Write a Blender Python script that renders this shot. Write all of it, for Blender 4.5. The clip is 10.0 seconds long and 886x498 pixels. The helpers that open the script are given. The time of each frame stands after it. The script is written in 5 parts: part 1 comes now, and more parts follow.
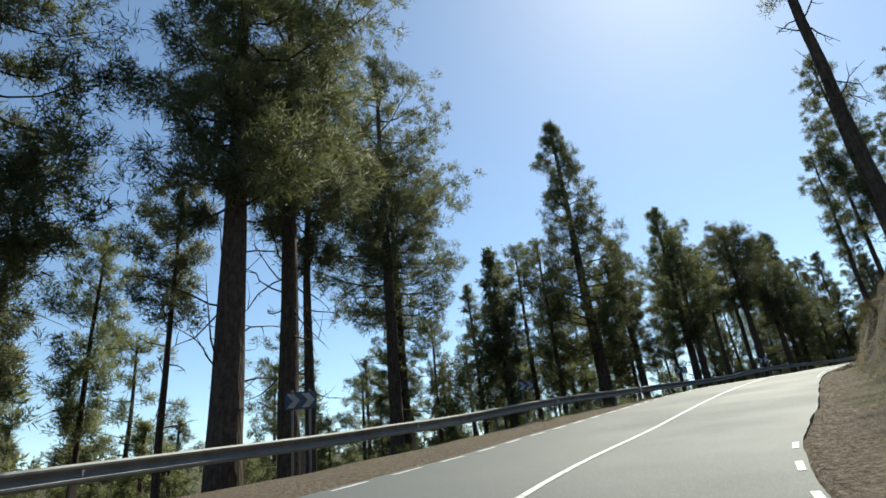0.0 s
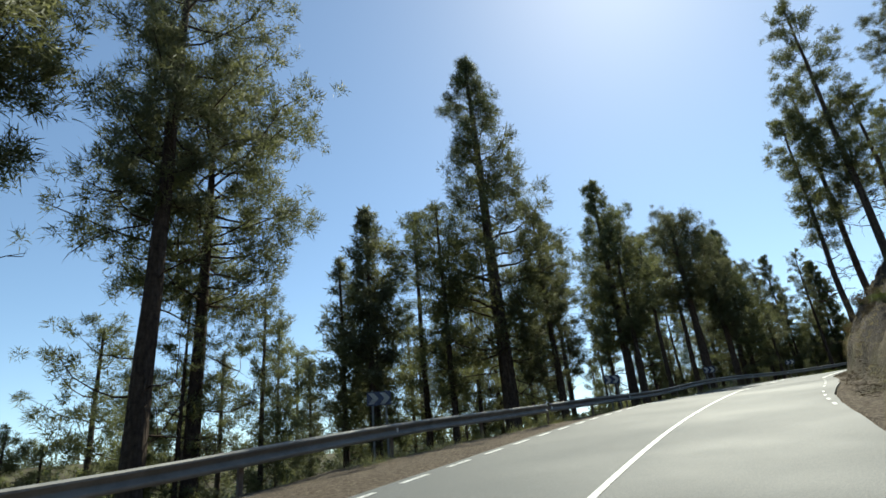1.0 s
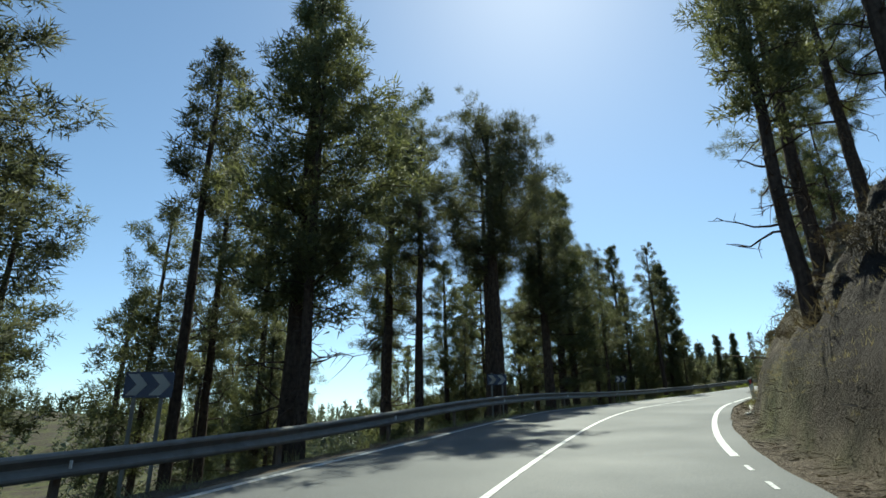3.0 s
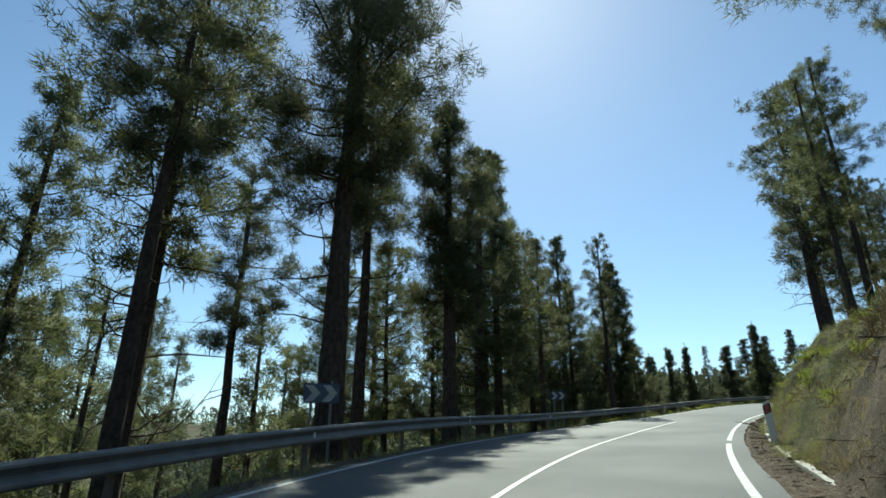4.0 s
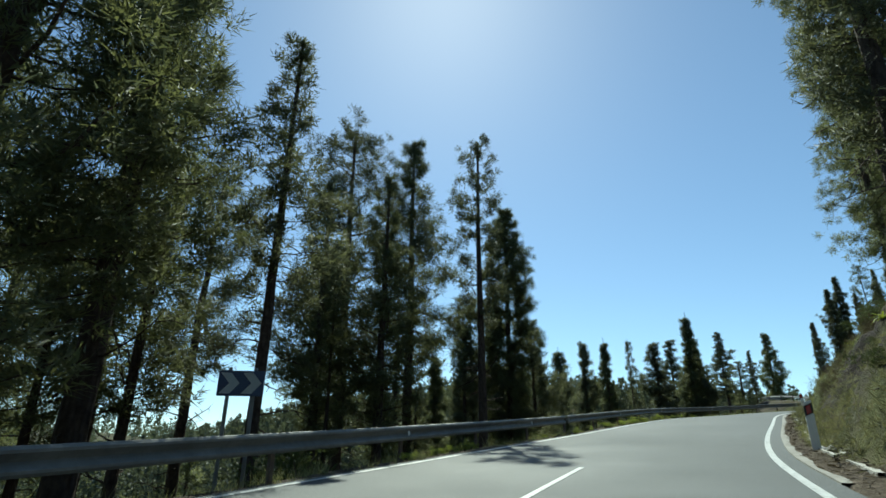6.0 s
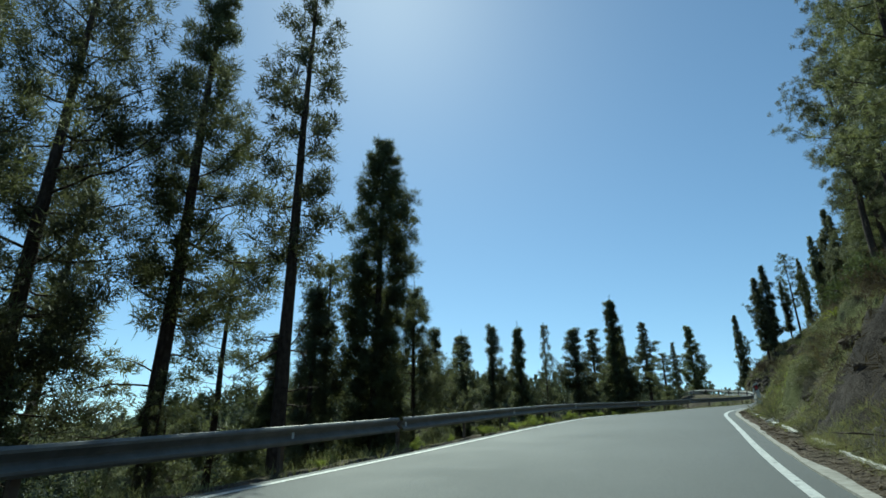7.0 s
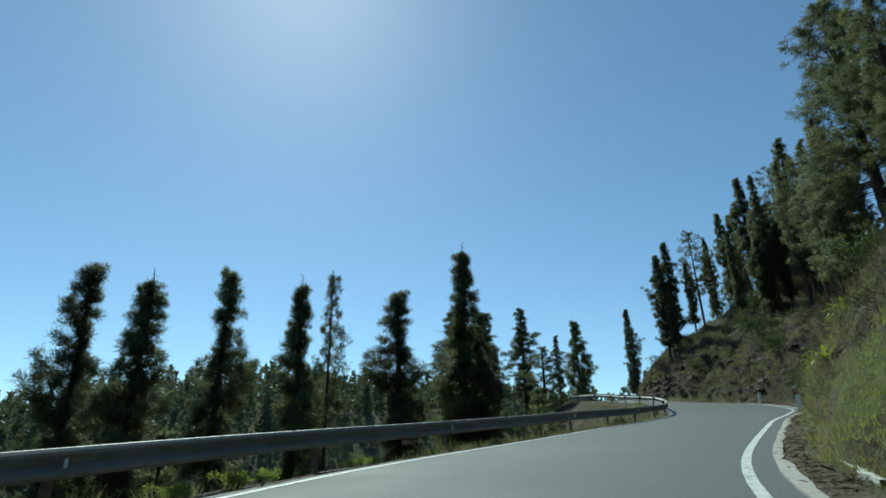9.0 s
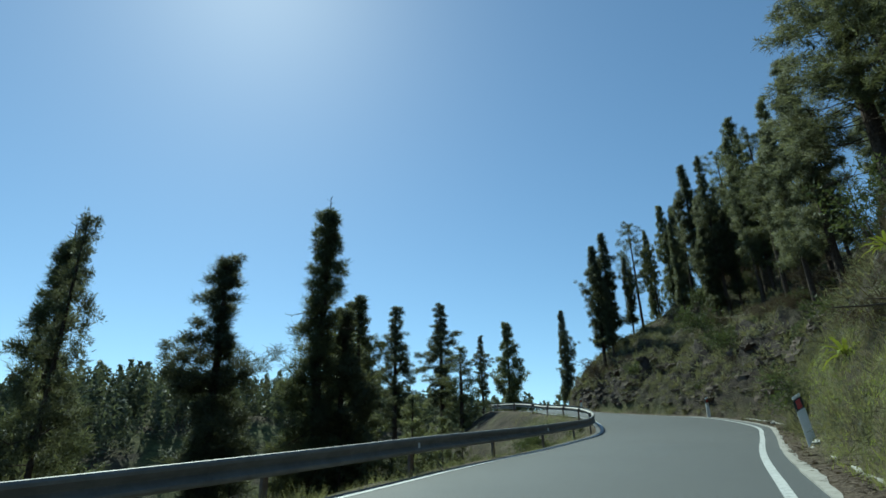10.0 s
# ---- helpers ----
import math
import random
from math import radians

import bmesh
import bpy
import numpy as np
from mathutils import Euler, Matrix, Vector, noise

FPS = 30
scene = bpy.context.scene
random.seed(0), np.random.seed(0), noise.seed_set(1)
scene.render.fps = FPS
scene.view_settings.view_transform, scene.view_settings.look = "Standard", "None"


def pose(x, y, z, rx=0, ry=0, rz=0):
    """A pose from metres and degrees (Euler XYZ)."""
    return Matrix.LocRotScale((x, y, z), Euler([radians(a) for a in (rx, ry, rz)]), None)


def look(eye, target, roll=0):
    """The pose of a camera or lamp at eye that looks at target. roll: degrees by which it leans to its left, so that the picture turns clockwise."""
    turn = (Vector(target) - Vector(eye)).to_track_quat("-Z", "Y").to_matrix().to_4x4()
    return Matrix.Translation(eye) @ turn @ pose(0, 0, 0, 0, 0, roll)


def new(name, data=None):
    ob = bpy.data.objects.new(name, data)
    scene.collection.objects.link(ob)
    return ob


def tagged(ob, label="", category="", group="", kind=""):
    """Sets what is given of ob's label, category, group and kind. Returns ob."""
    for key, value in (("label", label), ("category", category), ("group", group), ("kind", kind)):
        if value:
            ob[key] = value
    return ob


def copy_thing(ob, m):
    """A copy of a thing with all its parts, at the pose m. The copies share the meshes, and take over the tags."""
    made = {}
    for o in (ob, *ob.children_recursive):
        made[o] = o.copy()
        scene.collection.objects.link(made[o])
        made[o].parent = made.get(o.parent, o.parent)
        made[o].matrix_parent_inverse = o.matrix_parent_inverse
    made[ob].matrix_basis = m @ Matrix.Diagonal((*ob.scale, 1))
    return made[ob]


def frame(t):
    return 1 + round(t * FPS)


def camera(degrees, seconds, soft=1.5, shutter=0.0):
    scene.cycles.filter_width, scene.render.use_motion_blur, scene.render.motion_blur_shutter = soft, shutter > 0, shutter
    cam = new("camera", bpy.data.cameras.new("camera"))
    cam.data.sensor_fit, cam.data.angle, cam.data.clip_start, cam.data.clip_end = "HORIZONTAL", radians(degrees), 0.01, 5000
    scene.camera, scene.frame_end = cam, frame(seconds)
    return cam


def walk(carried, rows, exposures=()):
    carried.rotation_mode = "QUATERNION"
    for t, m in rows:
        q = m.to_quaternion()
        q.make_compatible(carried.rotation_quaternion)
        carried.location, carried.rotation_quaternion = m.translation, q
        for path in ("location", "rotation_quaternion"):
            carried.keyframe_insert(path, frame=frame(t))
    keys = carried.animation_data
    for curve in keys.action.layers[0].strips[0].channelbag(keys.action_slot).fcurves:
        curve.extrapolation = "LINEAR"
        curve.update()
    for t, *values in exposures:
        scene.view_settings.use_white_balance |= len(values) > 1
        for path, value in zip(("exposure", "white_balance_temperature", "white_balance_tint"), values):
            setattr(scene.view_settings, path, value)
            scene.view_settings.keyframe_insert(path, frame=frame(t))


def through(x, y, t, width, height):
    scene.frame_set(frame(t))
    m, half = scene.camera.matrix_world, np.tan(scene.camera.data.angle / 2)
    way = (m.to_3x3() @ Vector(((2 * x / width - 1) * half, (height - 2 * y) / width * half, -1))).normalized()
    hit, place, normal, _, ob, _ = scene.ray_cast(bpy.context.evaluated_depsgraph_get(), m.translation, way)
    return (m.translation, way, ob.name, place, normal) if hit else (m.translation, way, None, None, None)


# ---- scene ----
# camera: seconds, eye (metres), turn about x, y, z (degrees)
cam = camera(76.51, 10.0, 1.6)
ROWS = [
    (0.0, 0.000, 0.000, 1.200, 112.589, 5.845, -1.303),
    (0.5, 2.296, 4.393, 1.918, 112.345, 5.439, -3.715),
    (1.0, 4.834, 9.182, 2.628, 112.113, 5.192, -6.793),
    (1.5, 7.873, 13.715, 3.341, 111.633, 5.163, -10.394),
    (2.0, 11.364, 18.271, 4.053, 110.562, 4.201, -14.536),
    (2.5, 14.858, 22.654, 4.799, 109.895, 2.608, -18.513),
    (2.7, 16.358, 24.391, 5.088, 109.514, 1.729, -20.182),
    (3.8, 24.819, 33.954, 6.562, 110.365, -0.199, -26.688),
    (4.0, 26.343, 35.582, 6.807, 110.512, -0.218, -27.624),
    (4.5, 30.208, 39.424, 7.334, 110.982, -0.277, -30.027),
    (5.0, 34.224, 43.105, 7.836, 111.129, -0.133, -32.290),
    (5.5, 38.617, 46.522, 8.239, 111.441, -0.134, -34.065),
    (5.7, 40.502, 47.893, 8.387, 111.467, -0.321, -34.340),
    (6.8, 50.821, 54.817, 9.484, 110.993, 0.209, -40.716),
    (7.0, 52.954, 55.957, 9.726, 110.945, 0.310, -42.131),
    (7.5, 58.178, 58.791, 10.376, 110.590, 0.699, -44.941),
    (8.0, 63.594, 61.291, 11.079, 110.314, 0.407, -47.735),
    (8.5, 69.014, 63.822, 11.675, 110.673, 0.520, -50.128),
    (9.0, 74.499, 65.965, 12.235, 111.171, 1.001, -52.636),
    (9.5, 79.365, 67.233, 12.835, 111.273, 1.231, -55.170),
    (10.0, 84.378, 68.317, 13.365, 111.667, 1.177, -58.258),
]
walk(cam, [(t, pose(*r)) for t, *r in ROWS],
     [(0.0, 0.65, 6850, -1), (2.5, 0.5, 6600, -5), (4.0, 0.46, 6400, -8), (5.5, 0.4, 6300, -10), (7.0, 0.08, 6000, -15), (9.0, 0.03, 5870, -15), (10.0, 0.1, 5850, -15)])
# ---- light ----
SUN_EL, SUN_AZ = 48.0, 35.0          # sun height; its bearing from +y towards +x
world = bpy.data.worlds.new("sky")
scene.world = world
world.use_nodes = True
wn = world.node_tree.nodes
sky = wn.new("ShaderNodeTexSky")
sky.sky_type, sky.sun_disc = "NISHITA", False
sky.sun_elevation, sky.sun_rotation = radians(SUN_EL), radians(SUN_AZ)
sky.altitude, sky.air_density, sky.dust_density, sky.ozone_density = 1400.0, 1.0, 0.7, 2.2
world.node_tree.links.new(sky.outputs[0], wn["Background"].inputs[0])
wn["Background"].inputs[1].default_value = 0.12
sun = new("sun", bpy.data.lights.new("sun", "SUN"))
sun.data.energy, sun.data.angle, sun.data.color = 5.0, radians(0.55), (1.0, 0.95, 0.87)
_sd = Vector((math.sin(radians(SUN_AZ)) * math.cos(radians(SUN_EL)), math.cos(radians(SUN_AZ)) * math.cos(radians(SUN_EL)), math.sin(radians(SUN_EL))))
sun.matrix_world = look(_sd * 200 + Vector((60, 50, 0)), (60, 50, 0))


# ---- materials ----
def material(name, rough=0.8, spec=0.3, metal=0.0):
    m = bpy.data.materials.new(name)
    m.use_nodes = True
    b = m.node_tree.nodes["Principled BSDF"]
    b.inputs["Roughness"].default_value, b.inputs["Metallic"].default_value = rough, metal
    b.inputs["Specular IOR Level"].default_value = spec
    return m, m.node_tree.nodes, m.node_tree.links, b


def node(nodes, kind, **values):
    n = nodes.new(kind)
    for key, value in values.items():
        n.inputs[key].default_value = value
    return n


def noise_of(nodes, links, scale, detail=4.0, rough=0.6, coord=None):
    n = node(nodes, "ShaderNodeTexNoise", Scale=scale, Detail=detail, Roughness=rough)
    if coord is not None:
        links.new(coord, n.inputs["Vector"])
    return n.outputs["Fac"]


def ramp(nodes, links, fac, stops):
    r = nodes.new("ShaderNodeValToRGB")
    while len(r.color_ramp.elements) < len(stops):
        r.color_ramp.elements.new(0.5)
    for e, (p, c) in zip(r.color_ramp.elements, stops):
        e.position, e.color = p, (*c, 1.0)
    links.new(fac, r.inputs[0])
    return r.outputs[0]


def mix(nodes, links, fac, a, b, mode="MIX"):
    n = nodes.new("ShaderNodeMix")
    n.data_type, n.blend_type = "RGBA", mode
    for key, v in ((0, fac), (6, a), (7, b)):
        if isinstance(v, (int, float)):
            n.inputs[key].default_value = v
        elif isinstance(v, tuple):
            n.inputs[key].default_value = (*v, 1.0)
        else:
            links.new(v, n.inputs[key])
    return n.outputs[2]


def bump(nodes, links, b, height, strength=0.4, distance=0.05):
    n = node(nodes, "ShaderNodeBump", Strength=strength, Distance=distance)
    links.new(height, n.inputs["Height"])
    links.new(n.outputs[0], b.inputs["Normal"])


def position(nodes):
    return nodes.new("ShaderNodeNewGeometry").outputs["Position"]


def object_space(nodes):
    return nodes.new("ShaderNodeTexCoord").outputs["Object"]


def make_asphalt():
    m, n, l, b = material("asphalt", 0.72, 0.4)
    p = position(n)
    big = noise_of(n, l, 0.25, 4, 0.6, p)
    fine = noise_of(n, l, 60, 3, 0.7, p)
    c = ramp(n, l, big, [(0.3, (0.054, 0.061, 0.064)), (0.7, (0.08, 0.088, 0.091))])
    c = mix(n, l, 0.55, c, ramp(n, l, fine, [(0.3, (0.022, 0.024, 0.024)), (0.5, (0.08, 0.085, 0.086)), (0.75, (0.2, 0.208, 0.208))]))
    l.new(c, b.inputs["Base Color"])
    l.new(ramp(n, l, big, [(0.3, (0.68,) * 3), (0.7, (0.82,) * 3)]), b.inputs["Roughness"])
    bump(n, l, b, fine, 0.5, 0.006)
    return m


def make_paint():
    m, n, l, b = material("road_paint", 0.6, 0.4)
    p = position(n)
    wear = noise_of(n, l, 9, 6, 0.75, p)
    c = ramp(n, l, wear, [(0.34, (0.16, 0.165, 0.165)), (0.46, (0.46, 0.47, 0.46)), (0.7, (0.62, 0.63, 0.62))])
    l.new(c, b.inputs["Base Color"])
    return m


def make_ground():
    m, n, l, b = material("hillside_soil", 0.95, 0.1)
    p = position(n)
    soil = n.new("ShaderNodeAttribute")
    soil.attribute_name = "soil"
    rock = n.new("ShaderNodeAttribute")
    rock.attribute_name = "rock"
    lush = n.new("ShaderNodeAttribute")
    lush.attribute_name = "lush"
    big, mid, fine = noise_of(n, l, 0.12, 5, 0.6, p), noise_of(n, l, 0.9, 6, 0.65, p), noise_of(n, l, 14, 5, 0.7, p)
    grass = ramp(n, l, mid, [(0.3, (0.05, 0.056, 0.024)), (0.5, (0.11, 0.12, 0.045)), (0.72, (0.18, 0.185, 0.075))])
    dry = ramp(n, l, mid, [(0.3, (0.042, 0.035, 0.027)), (0.55, (0.09, 0.074, 0.055)), (0.8, (0.17, 0.14, 0.105))])
    patch = ramp(n, l, big, [(0.40, (0.25,) * 3), (0.56, (1, 1, 1))])
    bare = ramp(n, l, noise_of(n, l, 0.5, 4, 0.6, p), [(0.46, (0.05,) * 3), (0.6, (0.85,) * 3)])
    cover = mix(n, l, mix(n, l, lush.outputs["Fac"], patch, bare), grass, dry)
    pale = n.new("ShaderNodeAttribute")
    pale.attribute_name = "pale"
    cover = mix(n, l, pale.outputs["Fac"], cover, ramp(n, l, mid, [(0.3, (0.085, 0.07, 0.056)), (0.55, (0.17, 0.14, 0.11)), (0.8, (0.29, 0.245, 0.19))]))
    gravel = ramp(n, l, fine, [(0.25, (0.07, 0.055, 0.042)), (0.5, (0.15, 0.12, 0.092)), (0.8, (0.3, 0.25, 0.195))])
    stone = ramp(n, l, mid, [(0.3, (0.026, 0.021, 0.019)), (0.6, (0.072, 0.06, 0.052)), (0.8, (0.14, 0.116, 0.1))])
    c = mix(n, l, soil.outputs["Fac"], cover, gravel)
    c = mix(n, l, rock.outputs["Fac"], c, stone)
    c = mix(n, l, 0.35, c, ramp(n, l, fine, [(0.2, (0.25,) * 3), (0.8, (1.0,) * 3)]), "MULTIPLY")
    l.new(c, b.inputs["Base Color"])
    add = n.new("ShaderNodeMath")
    l.new(mid, add.inputs[0]), l.new(fine, add.inputs[1])
    bump(n, l, b, add.outputs[0], 0.9, 0.12)
    return m


def make_bark():
    m, n, l, b = material("pine_bark", 0.95, 0.1)
    p = object_space(n)
    mp = node(n, "ShaderNodeMapping", Scale=(5.0, 5.0, 1.3))
    l.new(p, mp.inputs["Vector"])
    v = node(n, "ShaderNodeTexVoronoi", Scale=2.2)
    l.new(mp.outputs[0], v.inputs["Vector"])
    f = noise_of(n, l, 7, 5, 0.7, p)
    c = ramp(n, l, v.outputs["Distance"], [(0.05, (0.105, 0.08, 0.066)), (0.5, (0.055, 0.042, 0.035)), (0.9, (0.018, 0.014, 0.012))])
    c = mix(n, l, 0.5, c, ramp(n, l, f, [(0.3, (0.03, 0.024, 0.02)), (0.75, (0.15, 0.11, 0.085))]))
    l.new(c, b.inputs["Base Color"])
    bump(n, l, b, v.outputs["Distance"], 0.8, 0.06)
    return m


def make_foliage(name, dark, light, through=0.35, rough=0.6, spec=0.2):
    m, n, l, b = material(name, rough, spec)
    geo = n.new("ShaderNodeNewGeometry")
    info = n.new("ShaderNodeObjectInfo")
    f = noise_of(n, l, 1.5, 3, 0.6, object_space(n))
    c = ramp(n, l, geo.outputs["Random Per Island"], [(0.0, dark), (0.75, light), (1.0, tuple(min(1, v * 1.25) for v in light))])
    c = mix(n, l, 0.6, c, ramp(n, l, f, [(0.35, dark), (0.65, light)]))
    h = node(n, "ShaderNodeHueSaturation")
    mr = node(n, "ShaderNodeMapRange")
    mr.inputs["To Min"].default_value, mr.inputs["To Max"].default_value = 0.8, 1.25
    l.new(info.outputs["Random"], mr.inputs["Value"])
    l.new(mr.outputs[0], h.inputs["Value"])
    l.new(c, h.inputs["Color"])
    l.new(h.outputs[0], b.inputs["Base Color"])
    t = n.new("ShaderNodeBsdfTranslucent")
    l.new(mix(n, l, 1.0, h.outputs[0], (1.15, 1.1, 0.72), "MULTIPLY"), t.inputs["Color"])
    ms = n.new("ShaderNodeMixShader")
    ms.inputs[0].default_value = through
    l.new(b.outputs[0], ms.inputs[1]), l.new(t.outputs[0], ms.inputs[2])
    l.new(ms.outputs[0], n["Material Output"].inputs[0])
    return m


def make_plain(name, lo, hi, rough=0.6, spec=0.4, metal=0.0, scale=6.0, relief=0.15):
    m, n, l, b = material(name, rough, spec, metal)
    p = position(n)
    f, g = noise_of(n, l, scale, 6, 0.7, p), noise_of(n, l, scale * 0.12, 4, 0.6, p)
    c = ramp(n, l, f, [(0.28, lo), (0.7, hi)])
    c = mix(n, l, 0.35, c, ramp(n, l, g, [(0.3, lo), (0.7, hi)]))
    l.new(c, b.inputs["Base Color"])
    bump(n, l, b, f, relief, 0.02)
    return m


ASPHALT, PAINT, GROUND, BARK = make_asphalt(), make_paint(), make_ground(), make_bark()
NEEDLES = make_foliage("pine_needles", (0.076, 0.09, 0.056), (0.176, 0.19, 0.104), 0.54)
NEEDLES_OLD = make_foliage("pine_needles_grey", (0.07, 0.082, 0.058), (0.158, 0.168, 0.108), 0.54)
FAR_NEEDLES = make_foliage("far_pine_needles", (0.05, 0.062, 0.05), (0.12, 0.135, 0.095), 0.4)
LEAVES = make_foliage("shrub_leaves", (0.036, 0.05, 0.025), (0.105, 0.128, 0.055), 0.4)
ROSETTE = make_foliage("rosette_leaves", (0.1, 0.14, 0.03), (0.3, 0.34, 0.06), 0.35)
GRASS = make_foliage("grass_blades", (0.118, 0.128, 0.074), (0.28, 0.285, 0.165), 0.45)
WEED = make_foliage("fresh_weed_leaves", (0.14, 0.18, 0.05), (0.34, 0.39, 0.1), 0.45)
DRY_GRASS = make_foliage("dry_grass_blades", (0.14, 0.122, 0.09), (0.32, 0.285, 0.21), 0.4, 0.9, 0.1)
SCRUB = make_foliage("grey_green_scrub", (0.085, 0.09, 0.062), (0.21, 0.21, 0.135), 0.45)
STRAW = make_foliage("dry_scrub", (0.055, 0.044, 0.034), (0.16, 0.13, 0.095), 0.2, 0.95, 0.05)
STEEL = make_plain("galvanised_steel", (0.12, 0.12, 0.115), (0.26, 0.26, 0.25), 0.6, 0.45, 0.35, 3.0, 0.08)
RUST = make_plain("weathered_post_steel", (0.1, 0.07, 0.055), (0.24, 0.2, 0.17), 0.7, 0.3, 0.4, 8.0, 0.2)
CONCRETE = make_plain("pale_concrete", (0.19, 0.18, 0.16), (0.44, 0.425, 0.39), 0.9, 0.2, 0.0, 7.0, 0.5)
WHITEWASH = make_plain("whitewashed_stone", (0.3, 0.285, 0.255), (0.62, 0.61, 0.57), 0.9, 0.2, 0.0, 5.0, 0.5)
WHITE = make_plain("white_plastic", (0.62, 0.62, 0.6), (0.78, 0.78, 0.76), 0.5, 0.4, 0.0, 3.0, 0.05)
BLACK = make_plain("black_plastic", (0.015, 0.015, 0.016), (0.03, 0.03, 0.03), 0.45, 0.4, 0.0, 5.0, 0.05)
RED = make_plain("red_reflector", (0.3, 0.02, 0.015), (0.42, 0.04, 0.03), 0.25, 0.6, 0.0, 40.0, 0.05)
BLUE = make_plain("dark_blue_panel", (0.02, 0.03, 0.075), (0.03, 0.045, 0.1), 0.4, 0.5, 0.0, 3.0, 0.03)
ROCK = make_plain("dark_volcanic_rock", (0.045, 0.036, 0.03), (0.17, 0.135, 0.105), 0.95, 0.15, 0.0, 2.2, 1.0)
DEADWOOD = make_plain("dead_wood", (0.05, 0.04, 0.033), (0.15, 0.125, 0.1), 0.95, 0.1, 0.0, 9.0, 0.4)


# ---- the line of the road ----
TRACK = [(-6.7, -18.9, -2.07), (0.85, 1.77, 0.58), (6.37, 11.39, 1.88), (12.78, 20.05, 3.28), (19.75, 28.46, 4.56),
         (27.44, 36.71, 5.65), (35.63, 44.16, 6.8), (44.11, 50.49, 7.75), (53.97, 56.49, 8.83), (63.56, 61.38, 9.93),
         (73.92, 65.71, 11.17), (83.15, 68.35, 12.18), (94.54, 69.03, 13.26), (104.72, 69.39, 14.16), (112.17, 70.2, 14.91),
         (118.67, 73.06, 15.81), (126.46, 78.5, 16.86), (133.7, 85.11, 18.06), (142.51, 90.28, 19.13), (153.16, 92.17, 20.28),
         (167, 87.5, 21.4), (179, 82, 22.6)]


def spline(points, steps):
    p = np.array([2 * np.array(points[0]) - np.array(points[1]), *points, 2 * np.array(points[-1]) - np.array(points[-2])], float)
    out = []
    for i in range(1, len(p) - 2):
        for k in range(steps):
            t = k / steps
            out.append(0.5 * (2 * p[i] + (p[i + 1] - p[i - 1]) * t + (2 * p[i - 1] - 5 * p[i] + 4 * p[i + 1] - p[i + 2]) * t * t
                              + (3 * p[i] - p[i - 1] - 3 * p[i + 1] + p[i + 2]) * t ** 3))
    return np.array(out + [p[-2]])


REF = spline(TRACK, 24)
_seg = np.hypot(*np.diff(REF[:, :2], axis=0).T)
REF_S = np.concatenate([[0], np.cumsum(_seg)]) - 20.0
_tan = np.gradient(REF[:, :2], axis=0)
_tan /= np.hypot(*_tan.T)[:, None]
BANK = 0.016
S_END = float(REF_S[-1])


def table(*pairs):
    a = np.array(pairs, float)
    return lambda s: np.interp(s, a[:, 0], a[:, 1])


def flowing(*pairs):
    """A table that is rounded off over about ten metres."""
    a = np.array(pairs, float)
    g = np.arange(a[0, 0], a[-1, 0] + 0.5)
    v = np.interp(g, a[:, 0], a[:, 1])
    k = np.hanning(13)[1:-1]
    v = np.convolve(np.pad(v, 5, "edge"), k / k.sum(), "valid")
    return lambda s: np.interp(s, g, v)


LEFT_LINE = flowing((-22, -5.13), (0, -5.17), (8, -5.12), (14, -4.97), (20, -4.83), (26, -4.79), (32, -4.78), (40, -4.94), (48, -5.25), (56, -5.57), (66, -5.74), (78, -5.31), (88, -4.9), (96, -4.82), (103, -4.86), (112, -5.12), (120, -5.38), (128, -5.71), (136, -6.02), (144, -6.18), (152, -6.23), (165, -6.21), (230, -6.02))
MID_LINE = flowing((-22, -1.85), (0, -1.74), (6, -1.63), (12, -1.51), (17, -1.51), (22, -1.58), (28, -1.48), (34, -1.45), (40, -1.59), (46, -1.78), (52, -1.95), (60, -1.81), (66, -1.72), (74, -1.8), (82, -1.96))
RIGHT_LINE = flowing((-22, 0.37), (0, 0.4), (7, 0.69), (12, 1.17), (17, 1.36), (22, 1.2), (26, 1.12), (30, 1.28), (33.5, 1.49), (36, 1.49), (38, 1.38), (41, 1.22), (46, 1.14), (54, 1.28), (60, 1.43), (66, 1.54), (74, 1.44), (80, 1.29), (86, 1.45), (92, 1.54), (97, 1.54), (101, 1.31), (105, 0.98), (108, 0.8), (110.5, 0.74), (113, 0.73), (116, 0.61), (121, 0.22), (128, -0.12), (136, -0.11), (144, 0.05), (155, 0.2), (230, 0.32))
RAIL_LINE = flowing((-22, -10.12), (0, -9.59), (6, -9.3), (12, -8.87), (18, -8.34), (25, -7.67), (32, -7.08), (42, -6.5), (52, -6.3), (66, -6.25), (78, -6.04), (88, -5.84), (96, -5.81), (103, -5.86), (112, -6.01), (120, -6.11), (128, -6.26), (136, -6.42), (144, -6.62), (152, -6.79), (165, -6.89), (230, -6.68))


EDGE = flowing((-22, 0.06), (22, 0.06), (32, 0.4), (230, 0.4))      # asphalt beyond the right-hand line
RAIL_UP = flowing((-22, 0.06), (10, 0.13), (16, -0.03), (20, 0.07), (28, -0.14), (36, -0.23), (42, -0.26), (50, 0.01), (60, 0.04), (70, -0.04), (230, -0.16))


def track(s, d, up=0.0):
    """World place at distance s along the road, d to its right, up above its surface."""
    i = np.interp(s, REF_S, np.arange(len(REF)))
    k = np.arange(len(REF))
    x, y, z = (np.interp(i, k, REF[:, j]) for j in range(3))
    tx, ty = np.interp(i, k, _tan[:, 0]), np.interp(i, k, _tan[:, 1])
    return np.stack([x + ty * d, y - tx * d, z - BANK * np.clip(d, -9, 4) + up], -1)


